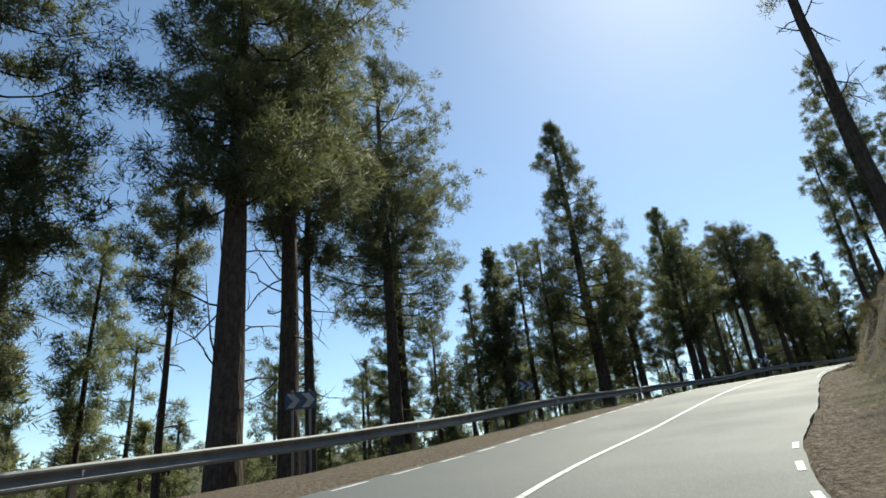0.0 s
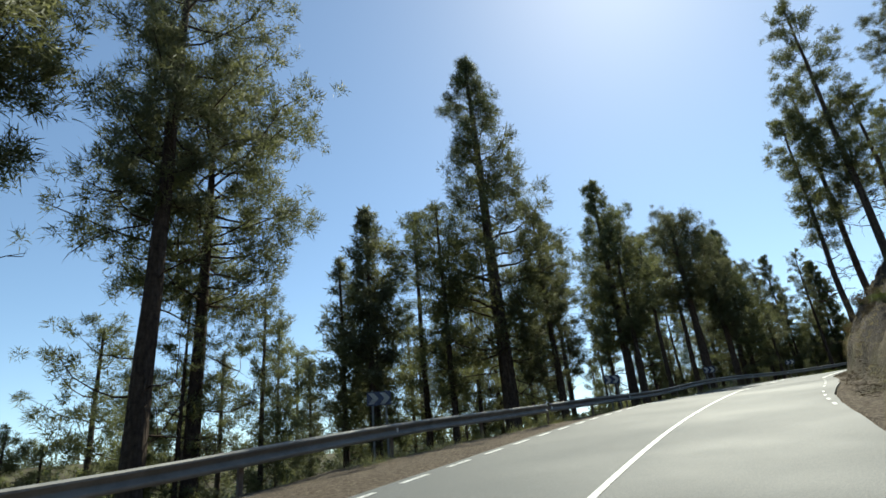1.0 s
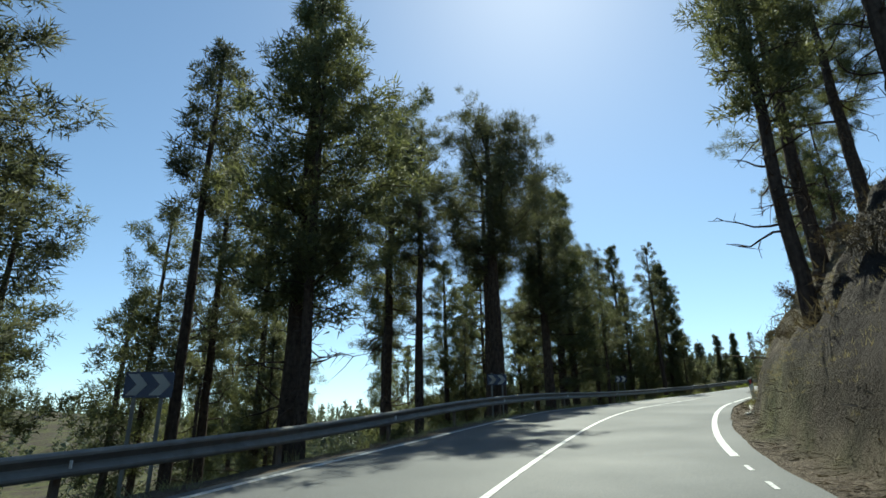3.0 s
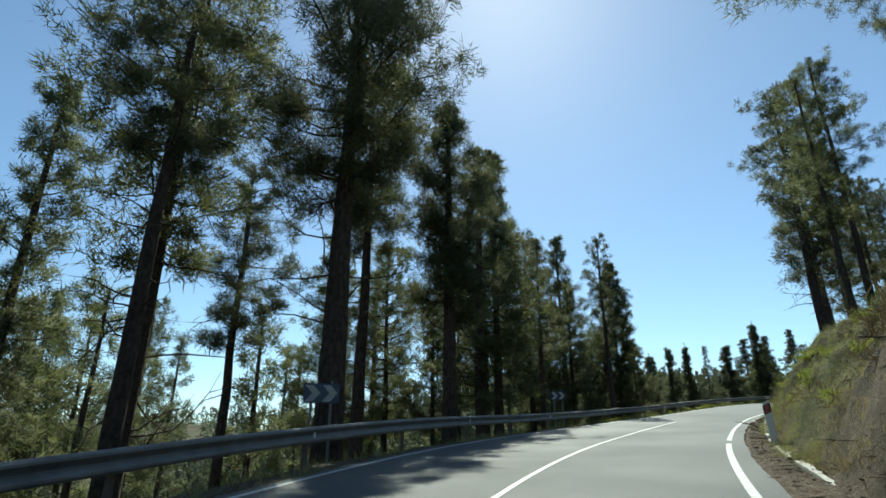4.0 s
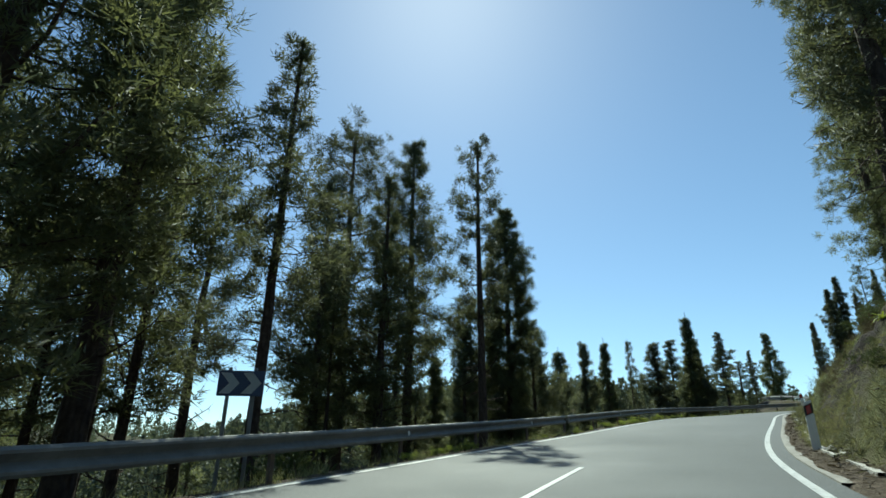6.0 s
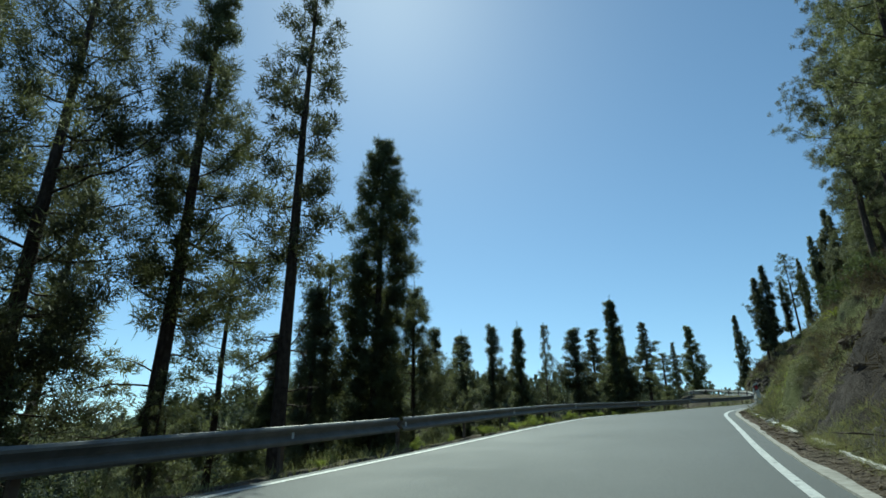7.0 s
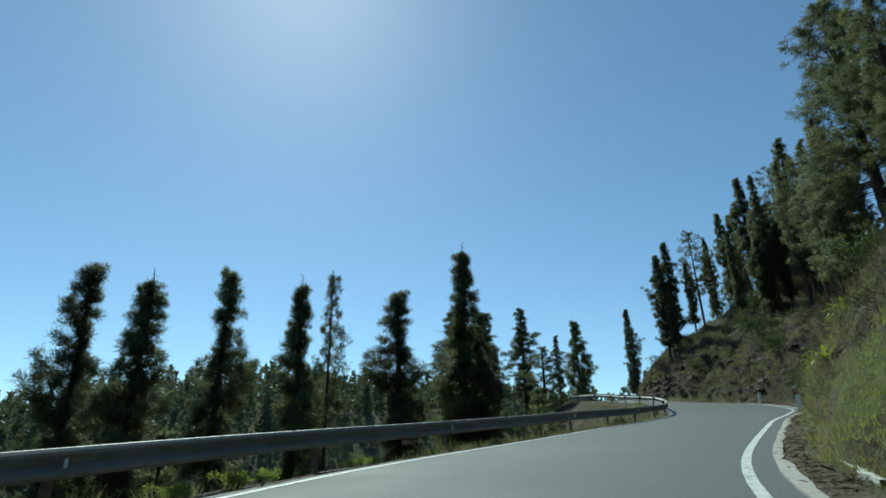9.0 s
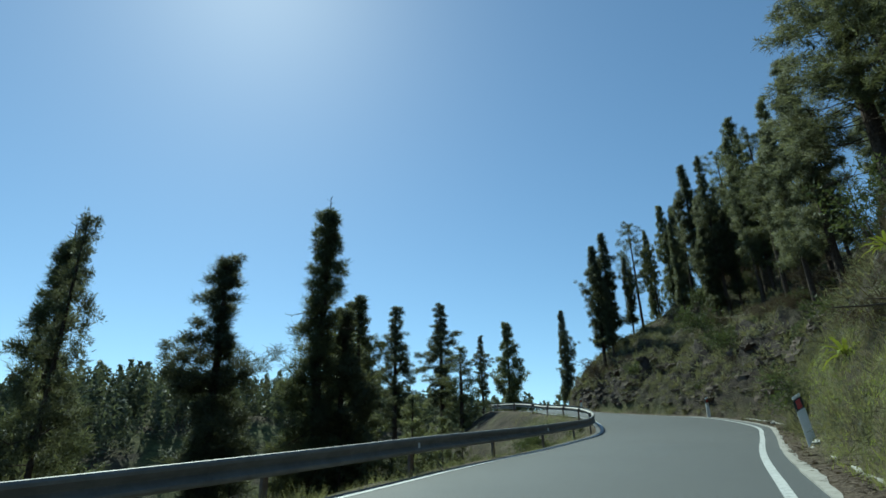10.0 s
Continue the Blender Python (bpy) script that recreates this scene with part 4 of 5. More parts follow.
# the pines above the cutting
for k, (x, y, top, sort, wide) in enumerate([
        (36.0, 31.0, 26.0, "lanky", 1.30),
        (44.8, 41.0, 26.0, "lanky", 0.80), (52.3, 48.0, 24.5, "slim", 1.20), (55.4, 48.6, 27.0, "lanky", 1.00), (62.5, 54.2, 27.5, "broad", 0.75), (66.0, 54.5, 28.0, "tall", 1.00),
        (70.0, 56.8, 27.0, "tall", 1.00), (75.5, 57.0, 29.0, "tall", 1.00), (82.0, 59.0, 31.0, "broad", 0.80), (90.4, 61.5, 33.0, "broad", 0.90), (96.0, 60.0, 35.0, "broad", 0.85),
        (102.0, 62.5, 35.0, "tall", 1.10), (106.9, 63.0, 35.0, "tall", 1.45), (109.2, 63.6, 37.8, "tall", 1.50), (114.0, 65.5, 33.0, "far_tall", 1.10), (119.0, 66.5, 34.0, "far_tall", 0.90),
        (138.0, 83.2, 34.3, "pillar", 0.95), (141.8, 83.0, 37.0, "pillar", 1.00), (142.8, 81.2, 34.3, "pillar", 0.80), (137.0, 82.0, 30.0, "pillar", 1.00), (146.2, 80.9, 39.6, "slim", 1.10), (147.6, 79.6, 38.6, "pillar", 0.70), (146.0, 79.0, 36.5, "slim", 0.80),
        (150.9, 77.9, 42.7, "pillar", 0.80), (150.2, 76.6, 41.8, "pillar", 0.90), (139.0, 75.5, 35.5, "pillar", 0.67), (148.8, 76.0, 38.2, "pillar", 0.80), (134.6, 71.6, 39.4, "far_tall", 0.85), (135.6, 72.4, 36.0, "pillar", 0.80),
        (136.9, 68.6, 43.8, "far_tall", 1.10), (132.0, 69.0, 39.0, "far_tall", 0.90), (127.0, 67.5, 36.5, "slim", 1.10), (124.0, 65.0, 37.0, "far_tall", 1.00)]):
    plant(x, y, top, sort, k + 3, wide)

plant(9.5, 10.3, 19.5, "lanky", 2, 0.85)
plant(39.6, 38.2, 25.0, "reaching", 1, 1.45, turn=0.0)

# the wood behind them
rng = random.Random(5)
for k in range(28):
    s, u = rng.uniform(-10, 36), rng.uniform(6, 34)
    p = track(s, float(RAIL_LINE(s)) - u)
    plant(p[0], p[1], p[2] + rng.uniform(1, 7) + 0.12 * u, "slim" if u < 16 else rng.choice(["young", "wood", "wood"]), k, rng.uniform(0.9, 1.15))
low = random.Random(77)
for k in range(20):
    s, u = low.uniform(-12, 22), low.uniform(8, 26)
    p = track(s, float(RAIL_LINE(s)) - u)
    plant(p[0], p[1], p[2] + low.uniform(0.5, 3.5), low.choice(["young", "wood", "wood"]), k, low.uniform(1.1, 1.4))
placed = 0
while placed < 40:
    s, u = rng.uniform(30, 118), 4 + 46 * rng.random() ** 1.1
    p = track(s, float(RAIL_LINE(s)) - u)
    if s > 84 and u < 16 and rng.random() < 0.8 or u < 10 and rng.random() < 0.5:
        continue
    if s < 84:
        plant(p[0], p[1], p[2] + rng.uniform(3, 8) + 0.12 * u, "slim" if u < 16 else rng.choice(["wood", "wood", "wood", "slim", "young"]), placed, rng.uniform(0.85, 1.15))
    else:
        plant(p[0], p[1], 0, rng.choice(["pillar", "young", "wood"]), placed, rng.uniform(0.9, 1.25), 0, rng.uniform(8, 12))
    placed += 1
placed = 0
while placed < 24:
    s, u = rng.uniform(25, 175), rng.uniform(11, 50)
    p = track(s, float(RIGHT_LINE(s)) + u)
    plant(p[0], p[1], 0, rng.choice(["wood", "wood", "pillar"]), placed, rng.uniform(0.9, 1.2), 0, rng.uniform(11, 16))
    placed += 1
placed = 0
while placed < 54:
    s, u = rng.uniform(112, 176), rng.uniform(7, 34)
    p = track(s, float(RIGHT_LINE(s)) + u)
    if s > 160 and u < 12 or s < 146 and u < 15:
        continue
    plant(p[0], p[1], 0, rng.choice(["pillar", "pillar", "wood", "far_tall"]), placed, rng.uniform(0.8, 1.05), 0, rng.uniform(8, 12))
    placed += 1
# the small wood in the valley and on the far ridge
for k in range(44):
    s, u = rng.uniform(84, 150), 5 + 14 * rng.random()
    p = track(s, float(RAIL_LINE(s)) - u)
    plant(p[0], p[1], 0, rng.choice(["young", "young", "wood"]), k, rng.uniform(1.0, 1.4), 0, rng.uniform(3.5, 7))


def far_wood(name, count, seed, keep, spread, low, high, n):
    """A distant wood: many small ragged crowns, none of which can be told apart."""
    r = np.random.default_rng(seed)
    pts = []
    while len(pts) < count:
        x, y = r.uniform(spread[0], spread[1]), r.uniform(spread[2], spread[3])
        if keep(x, y):
            pts.append((x, y))
    pts = np.array(pts)
    z = ground_height(pts[:, 0], pts[:, 1])
    hgt = r.uniform(low, high, count)
    wid = hgt * r.uniform(0.16, 0.24, count)
    g = r.uniform(0.0, 1, (count, n)) ** 0.85
    az = r.uniform(0, 6.28, (count, n))
    rad = wid[:, None] * (1.03 - g) ** 0.7 * r.uniform(0.2, 1.05, (count, n)) ** 0.7
    base = np.stack([pts[:, 0, None] + np.cos(az) * rad, pts[:, 1, None] + np.sin(az) * rad, z[:, None] + g * hgt[:, None]], -1)
    d = r.normal(size=(count, n, 3, 3))
    d /= np.linalg.norm(d, axis=3)[..., None]
    v = (base[:, :, None] + d * (wid[:, None, None, None] * 3.3 / n ** 0.5)).reshape(-1, 3)
    return tagged(tri_mesh(name, v, np.arange(len(v)).reshape(-1, 3), FAR_NEEDLES), "dark pine wood covering the far ridges", "woodland", kind="stuff")


def on_left(x, y):
    a = along(np.array([[x, y]]))[0]
    return a[1] < -62 or a[0] > 205


def beyond(x, y):
    return math.hypot(x - 55, y - 50) > 170 and on_left(x, y)


far_wood("far_woodland", 4000, 9, on_left, (20, 240, 95, 250), 5, 9.5, 115)


def valley_wood(name, count, seed, tufts_each):
    """Small pines below the road, merged: crowns of needle brushes round thin stems."""
    r = np.random.default_rng(seed)
    s, u = r.uniform(80, 176, count * 2), r.uniform(11, 66, count * 2)
    p = track(s, RAIL_LINE(s) - u)
    p = p[np.abs(along(p[:, :2])[:, 1]) > 14][:count]
    p[:, 2] = ground_height(p[:, 0], p[:, 1])
    n = len(p)
    hgt = r.uniform(3.5, 7.5, n)
    g = 0.1 + 0.9 * r.random((n, tufts_each)) ** 0.9
    az = r.uniform(0, 6.28, (n, tufts_each))
    rad = 0.17 * hgt[:, None] * (1.06 - g) ** 0.7 * r.uniform(0.3, 1.1, (n, tufts_each))
    c = np.stack([p[:, 0, None] + np.cos(az) * rad, p[:, 1, None] + np.sin(az) * rad, p[:, 2, None] + g * hgt[:, None]], -1).reshape(-1, 3)
    out = np.stack([np.cos(az), np.sin(az), 0.4 + 0 * az], -1).reshape(-1, 3)
    size = np.repeat(0.075 * hgt, tufts_each) * r.uniform(0.7, 1.2, n * tufts_each)
    v, f, home = puffs(r, c, size, out, 16, 0.028)
    stems = [tube(np.array([[x, y, z - 0.5], [x, y, z + h * 0.95]]), np.array([0.016 * h, 0.004 * h]), 4) for (x, y, z), h in zip(p, hgt)]
    wood = tagged(new(name), "small dark pines crowding the valley below the road", "woodland", kind="stuff")
    tri_mesh("crown", v, f, FAR_NEEDLES, wood)
    tri_mesh("stem", *gather(stems), BARK, wood)


valley_wood("valley_woodland", 260, 12, 46)
far_wood("distant_woodland", 3000, 10, beyond, (-700, 700, 60, 1000), 9, 16, 50)


# ---- undergrowth ----
def leafy(name, seed, size, leaves, mat, stems=7, leaf=0.07, upright=0.6):
    """A bush: thin stems and many small leaves in uneven lobes."""
    r = np.random.default_rng(seed)
    bush = new(name)
    wood, c, o = [], [], []
    for k in range(stems):
        az, reach = r.uniform(0, 6.28), size * r.uniform(0.35, 1.0)
        tip = np.array([math.cos(az) * reach, math.sin(az) * reach, size * upright * r.uniform(0.6, 1.3)])
        wood.append(tube(np.array([[0, 0, -0.1], tip * np.array([0.4, 0.4, 0.65]), tip]), np.array([0.02, 0.012, 0.005]) * size, 3))
        for m in range(3):
            c.append(tip * r.uniform(0.5, 1.05) + r.normal(0, 0.12 * size, 3)), o.append(tip / np.linalg.norm(tip))
    tri_mesh("stem", *gather(wood), DEADWOOD, bush)
    c, o = np.array(c), np.array(o)
    q, u = sprays(r, c, np.full(len(c), 0.3 * size), leaves, 0.8, o)
    q[:, 2] = np.maximum(q[:, 2], 0.0)
    tri_mesh("leaves", *tufts(q, u, r, 3, leaf * 2.0, leaf * 0.4), mat, bush)
    return bush


def rosette(seed):
    """A plant with a rosette of long arching leaves."""
    r = np.random.default_rng(seed)
    thing = new("rosette_plant")
    for k in range(22):
        az, up, ln = k * 2.4, 0.35 + 0.9 * (k / 22), r.uniform(0.45, 0.7)
        d = np.array([math.cos(az), math.sin(az), 0])
        w = np.array([-d[1], d[0], 0]) * 0.035
        pts = [d * (ln * t * (1 - 0.25 * up * t)) + np.array([0, 0, ln * (up * t - 0.75 * t * t) + 0.08]) for t in (0, 0.35, 0.7, 1.0)]
        v = [pts[0] - w * 0.6, pts[0] + w * 0.6, pts[1] - w, pts[1] + w, pts[2] - w * 0.7, pts[2] + w * 0.7, pts[3]]
        link_mesh("leaf", v, [(0, 1, 3, 2), (2, 3, 5, 4), (4, 5, 6)], ROSETTE, thing)
    bm = bmesh.new()
    bmesh.ops.create_cone(bm, cap_ends=True, segments=8, radius1=0.05, radius2=0.035, depth=0.3, matrix=Matrix.Translation((0, 0, 0.0)))
    part("stem", bm, DEADWOOD, thing)
    return thing


def put(first, used, x, y, turn, k, sink=0.06, z=None):
    z = float(ground_height(np.array([x]), np.array([y]))[0]) if z is None else z
    m = Matrix.Translation((x, y, z - sink)) @ Matrix.Rotation(turn, 4, "Z") @ Matrix.Diagonal((k, k, k, 1))
    if first in used:
        return copy_thing(first, m @ Matrix.Diagonal((*first.scale, 1)).inverted())
    used.add(first)
    first.matrix_basis = m
    return first


BUSHES = [leafy("shrub", 71, 1.0, 26, LEAVES, 9, 0.04), leafy("shrub", 72, 1.0, 26, LEAVES, 11, 0.034, 0.8), leafy("shrub", 73, 1.0, 24, STRAW, 10, 0.036, 0.7), leafy("shrub", 74, 1.0, 24, STRAW, 9, 0.034, 0.5)]
WEEDS = [leafy("weed", 76, 1.0, 16, WEED, 10, 0.06, 0.7), leafy("weed", 77, 1.0, 16, WEED, 8, 0.05, 0.9)]
BUSH_LABEL = ["green leafy shrub growing on the slope", "upright green shrub on the roadside slope", "dry grey-brown scrub bush on the bank", "low withered scrub on the bank"]
seen = set()
rng = random.Random(17)
for k in range(115):
    s = rng.uniform(24, 152)
    u = 1.9 + 9 * rng.random() ** 1.5
    p = track(s, float(RIGHT_LINE(s)) + u)
    n = rng.choice([0, 1, 2, 3, 2]) if s < 62 or s > 122 else rng.choice([0, 1, 0, 1, 2])
    ob = put(BUSHES[n], seen, p[0], p[1], rng.uniform(0, 6.28), rng.uniform(0.35, 0.95) * (1.25 if u > 4 else 0.8))
    tagged(ob, BUSH_LABEL[n], "shrub", "scrub on the bank")
for k in range(60):
    s = rng.uniform(92, 150)
    u = rng.uniform(5, 18)
    p = track(s, float(RIGHT_LINE(s)) + u)
    n = rng.choice([0, 1, 2, 2, 3, 3])
    ob = put(BUSHES[n], seen, p[0], p[1], rng.uniform(0, 6.28), rng.uniform(0.8, 1.7))
    tagged(ob, BUSH_LABEL[n].replace("bank", "upper hillside"), "shrub", "scrub on the hillside")
for k in range(100):
    s = rng.uniform(-6, 146)
    u = 0.5 + 16 * rng.random() ** 1.6
    p = track(s, float(RAIL_LINE(s)) - u)
    n = rng.choice([0, 1, 0, 1, 3])
    ob = put(BUSHES[n], seen, p[0], p[1], rng.uniform(0, 6.28), rng.uniform(0.5, 1.0) * (0.55 if u < 1.5 else 1.5))
    tagged(ob, BUSH_LABEL[n].replace("on the bank", "below the rail"), "shrub", "scrub below the guard rail")
for k in range(34):
    s = rng.uniform(78, 114)
    p = track(s, float(LEFT_LINE(s)) - rng.uniform(0.4, 0.75))
    ob = put(WEEDS[k % 2], seen, p[0], p[1], rng.uniform(0, 6.28), rng.uniform(0.16, 0.36), 0.02)
    tagged(ob, "fresh yellow-green weed at the road edge", "weed", "weeds under the guard rail")

for k in range(22):
    s = rng.uniform(57, 74)
    p = track(s, float(RIGHT_LINE(s)) + rng.uniform(1.7, 3.6))
    tagged(put(WEEDS[k % 2], seen, p[0], p[1], rng.uniform(0, 6.28), rng.uniform(0.2, 0.42), 0.03), "fresh yellow-green leafy weed on the bank", "weed", "weeds on the bank")

ROSES = [rosette(81), rosette(82)]
for s, u, k in ((54.5, 3.6, 1.0), (56.2, 4.4, 0.8), (71.5, 3.0, 1.1), (73.0, 3.4, 0.9), (74.6, 2.9, 0.8), (90.6, 3.0, 1.1), (92.3, 4.3, 0.9), (117.0, 1.6, 0.9), (118.4, 2.3, 1.1), (124.2, 1.6, 1.0), (104.0, 4.4, 1.0), (110.5, 5.0, 0.9), (128.5, 3.6, 1.0), (131.0, 4.6, 1.0), (30.0, 3.6, 1.0), (84.0, 4.8, 0.8)):
    p = track(s, float(RIGHT_LINE(s)) + u)
    tagged(put(ROSES[int(s) % 2], seen, p[0], p[1], s, k * 1.15), "yellow-green rosette plant with long narrow leaves", "plant", "rosette plants on the bank")


def blades(name, count, seed, s0, s1, u0, u1, side, mat, hgt, label, power=1.6, gaps=-0.08, fine=0.0045):
    """Grass: single blades in tussocks on one side of the road."""
    r = np.random.default_rng(seed)
    tus = count // 16
    s = r.uniform(s0, s1, tus)
    u = u0 + (u1 - u0) * r.random(tus) ** power
    keep = fractal(s / 3, u / 1.6, seed) > gaps
    s, u = s[keep], u[keep]
    d = RIGHT_LINE(s) + u if side > 0 else RAIL_LINE(s) - u
    c = track(s, d)
    c[:, 2] = ground_height(c[:, 0], c[:, 1])
    n = len(c)
    b = np.repeat(c, 16, 0) + np.concatenate([r.normal(0, 0.09, (n * 16, 2)), np.zeros((n * 16, 1))], 1)
    lean = np.concatenate([r.normal(0, 0.55, (n * 16, 2)), np.ones((n * 16, 1))], 1)
    lean /= np.linalg.norm(lean, axis=1)[:, None]
    h = np.repeat(hgt * r.uniform(0.4, 1.3, n), 16)[:, None] * r.uniform(0.6, 1.2, (n * 16, 1))
    w = np.cross(lean, r.normal(size=(n * 16, 3)))
    w = w / np.linalg.norm(w, axis=1)[:, None] * fine
    b[:, 2] -= 0.04
    v = np.stack([b - w, b + w, b + lean * h], 1).reshape(-1, 3)
    return tagged(tri_mesh(name, v, np.arange(len(v)).reshape(-1, 3), mat), label, "grass", kind="stuff")


blades("grass", 260000, 91, 54, 136, 1.0, 8, 1, GRASS, 0.2, "green grass tussocks on the cut bank", 1.6, 0.0)
blades("fresh_grass", 30000, 87, 92, 134, 0.95, 2.6, 1, WEED, 0.13, "fresh yellow-green grass at the foot of the bank", 1.4, 0.06)
blades("fresh_grass", 16000, 86, 56, 76, 1.2, 4.0, 1, WEED, 0.16, "fresh yellow-green grass on the bank", 1.2, 0.04)
blades("dry_grass", 140000, 92, 50, 150, 1.2, 9, 1, DRY_GRASS, 0.2, "dry straw-coloured grass on the cut bank", 1.6, 0.03)
blades("bank_grass", 70000, 90, 0, 60, 1.2, 7, 1, DRY_GRASS, 0.11, "dry bleached grass tufts on the bank", 1.2)
blades("verge_grass", 70000, 93, 20, 160, -0.5, 7, -1, GRASS, 0.3, "grass and weeds under the guard rail")


def scrub(name, count, seed, s0, s1, u0, u1, side, mat, size, label, power=1.0, blade=0.011):
    """Low tangled growth in mounds."""
    r = np.random.default_rng(seed)
    s, u = r.uniform(s0, s1, count), u0 + (u1 - u0) * r.random(count) ** power
    keep = fractal(s / 6, u / 4, seed) > -0.1
    s, u = s[keep], u[keep]
    c = track(s, RIGHT_LINE(s) + u if side > 0 else RAIL_LINE(s) - u)
    c[:, 2] = ground_height(c[:, 0], c[:, 1]) + 0.1
    rad = size * r.uniform(0.4, 1.2, len(c))
    up = np.tile([[0, 0, 0.8]], (len(c), 1))
    q, d = sprays(r, c, rad, 10, 0.7, up, 0.1, 1.0)
    return tagged(tri_mesh(name, *tufts(q, d, r, 4, 0.3, blade), mat), label, "scrub", kind="stuff")


scrub("brushwood", 1500, 94, 88, 172, 2.2, 32, 1, STRAW, 0.62, "dry tangled brushwood on the wooded hillside", 1.3)
scrub("undergrowth", 3200, 95, 128, 176, 2.2, 32, 1, SCRUB, 0.75, "dark green undergrowth beneath the hillside pines", 1.2, 0.022)
scrub("cliff_scrub", 1500, 93, 129, 176, 0.85, 7, 1, SCRUB, 0.4, "dark scrub clinging to the rock cutting", 1.1)
scrub("grass_mounds", 1500, 89, 64, 140, 1.1, 9, 1, SCRUB, 0.34, "grey-green grass hanging in mounds on the bank", 1.3, 0.009)
scrub("heather_scrub", 700, 88, 96, 140, 3.0, 14, 1, STRAW, 0.45, "brown heather-like scrub on the upper bank", 1.2)
scrub("bank_scrub", 380, 96, 2, 60, 1.7, 9, 1, STRAW, 0.4, "grey-brown dry scrub hanging on the bank", 1.1)
scrub("slope_scrub", 1700, 97, -10, 160, 1.0, 20, -1, LEAVES, 0.5, "weeds and low scrub on the slope below the rail", 1.3)


# ---- rocks, stones and fallen twigs ----
def boulder(name, seed, rough=0.24, squash=0.7, mat=None, long=1.0, fine=4):
    r = random.Random(seed)
    bm = bmesh.new()
    bmesh.ops.create_icosphere(bm, subdivisions=fine, radius=1.0)
    off = Vector((r.uniform(0, 50), r.uniform(0, 50), r.uniform(0, 50)))
    for v in bm.verts:
        n = noise.noise(v.co * 1.3 + off) + 0.5 * noise.noise(v.co * 3.1 + off) + 0.35 * noise.noise(v.co * 7 + off) + 0.2 * noise.noise(v.co * 15 + off)
        v.co *= 1 + rough * 1.6 * n
        v.co.z *= squash
        v.co.x *= long
    return part(name, bm, mat or ROCK)


ROCKS = [boulder("rock", 1), boulder("rock", 2, 0.35, 0.9), boulder("rock", 3, 0.3, 0.6)]
for k in range(26):
    s = rng.choice([rng.uniform(36, 60), rng.uniform(88, 108), rng.uniform(122, 150), rng.uniform(60, 122)])
    u = 2.2 + 3.2 * rng.random()
    p = track(s, float(RIGHT_LINE(s)) + u)
    ob = put(ROCKS[k % 3], seen, p[0], p[1], rng.uniform(0, 6.28), rng.uniform(0.12, 0.34), 0.05)
    tagged(ob, "dark rough volcanic rock jutting from the bank", "rock", "rocks in the cut bank")
LEDGES = [boulder("ledge_rock", 31, 0.4, 0.75, None, 1.5, 3), boulder("ledge_rock", 32, 0.45, 0.6, None, 1.9, 3), boulder("ledge_rock", 33, 0.42, 0.9, None, 1.2, 3)]
for k in range(116):
    low = k > 71
    s, u = rng.uniform(135, 172), (1.15 + 0.6 * rng.random()) if low else 1.5 + 2.6 * rng.random() ** 1.3
    p, q = track(s, float(RIGHT_LINE(s)) + u), track(s + 1, float(RIGHT_LINE(s + 1)) + u)
    ob = put(LEDGES[k % 3], seen, p[0], p[1], math.atan2(q[1] - p[1], q[0] - p[0]) + rng.uniform(-0.4, 0.4), rng.uniform(0.15, 0.32) if low else rng.uniform(0.25, 0.5), 0.05 if low else 0.12)
    tagged(ob, "dark layered rock ledge in the face of the cutting", "rock", "ledges of the rock cutting")
for k in range(46):
    s, u = rng.uniform(112, 172), 3 + 20 * rng.random() ** 1.3
    p = track(s, float(RIGHT_LINE(s)) + u)
    tagged(put(BUSHES[k % len(BUSHES)], seen, p[0], p[1], rng.uniform(0, 6.28), rng.uniform(1.1, 2.4)), "dark green shrub on the wooded hillside", "shrub", "scrub on the hillside")
STONES = [boulder("stone", 11, 0.42, 0.6, WHITEWASH, 1.7), boulder("stone", 12, 0.45, 0.5, WHITEWASH, 2.3), boulder("stone", 13, 0.4, 0.65, WHITEWASH, 1.2)]
s = 52.0
while s < 146:
    d = float(RIGHT_LINE(s)) + 0.95 + 0.2 * rng.random()
    p, q = track(s, d), track(s + 0.5, d)
    if rng.random() < 0.15:
        ob = put(STONES[int(s * 10) % 3], seen, p[0], p[1], math.atan2(q[1] - p[1], q[0] - p[0]) + rng.uniform(-0.4, 0.4), rng.uniform(0.07, 0.17), 0.01)
        tagged(ob, "broken pale whitewashed stone beside the gutter", "stone", "broken edge stones")
    s += rng.uniform(0.35, 1.0)


s = 50.0
while s < 144:
    e = s + rng.uniform(0.8, 3.2)
    off, wid = 0.98 + 0.05 * math.sin(s * 0.3), rng.uniform(0.06, 0.12)
    strip("old_edging", s, e, lambda q: RIGHT_LINE(q) + off + 0.12 * fractal(q / 0.5, q * 0, 15), lambda q: RIGHT_LINE(q) + off + wid + 0.14 * fractal(q / 0.4, q * 0, 16), 0.1, WHITEWASH, 0.16, 1, 0.2, kerb, "broken whitewashed stone edging")
    s = e + rng.uniform(0.3, 2.2)


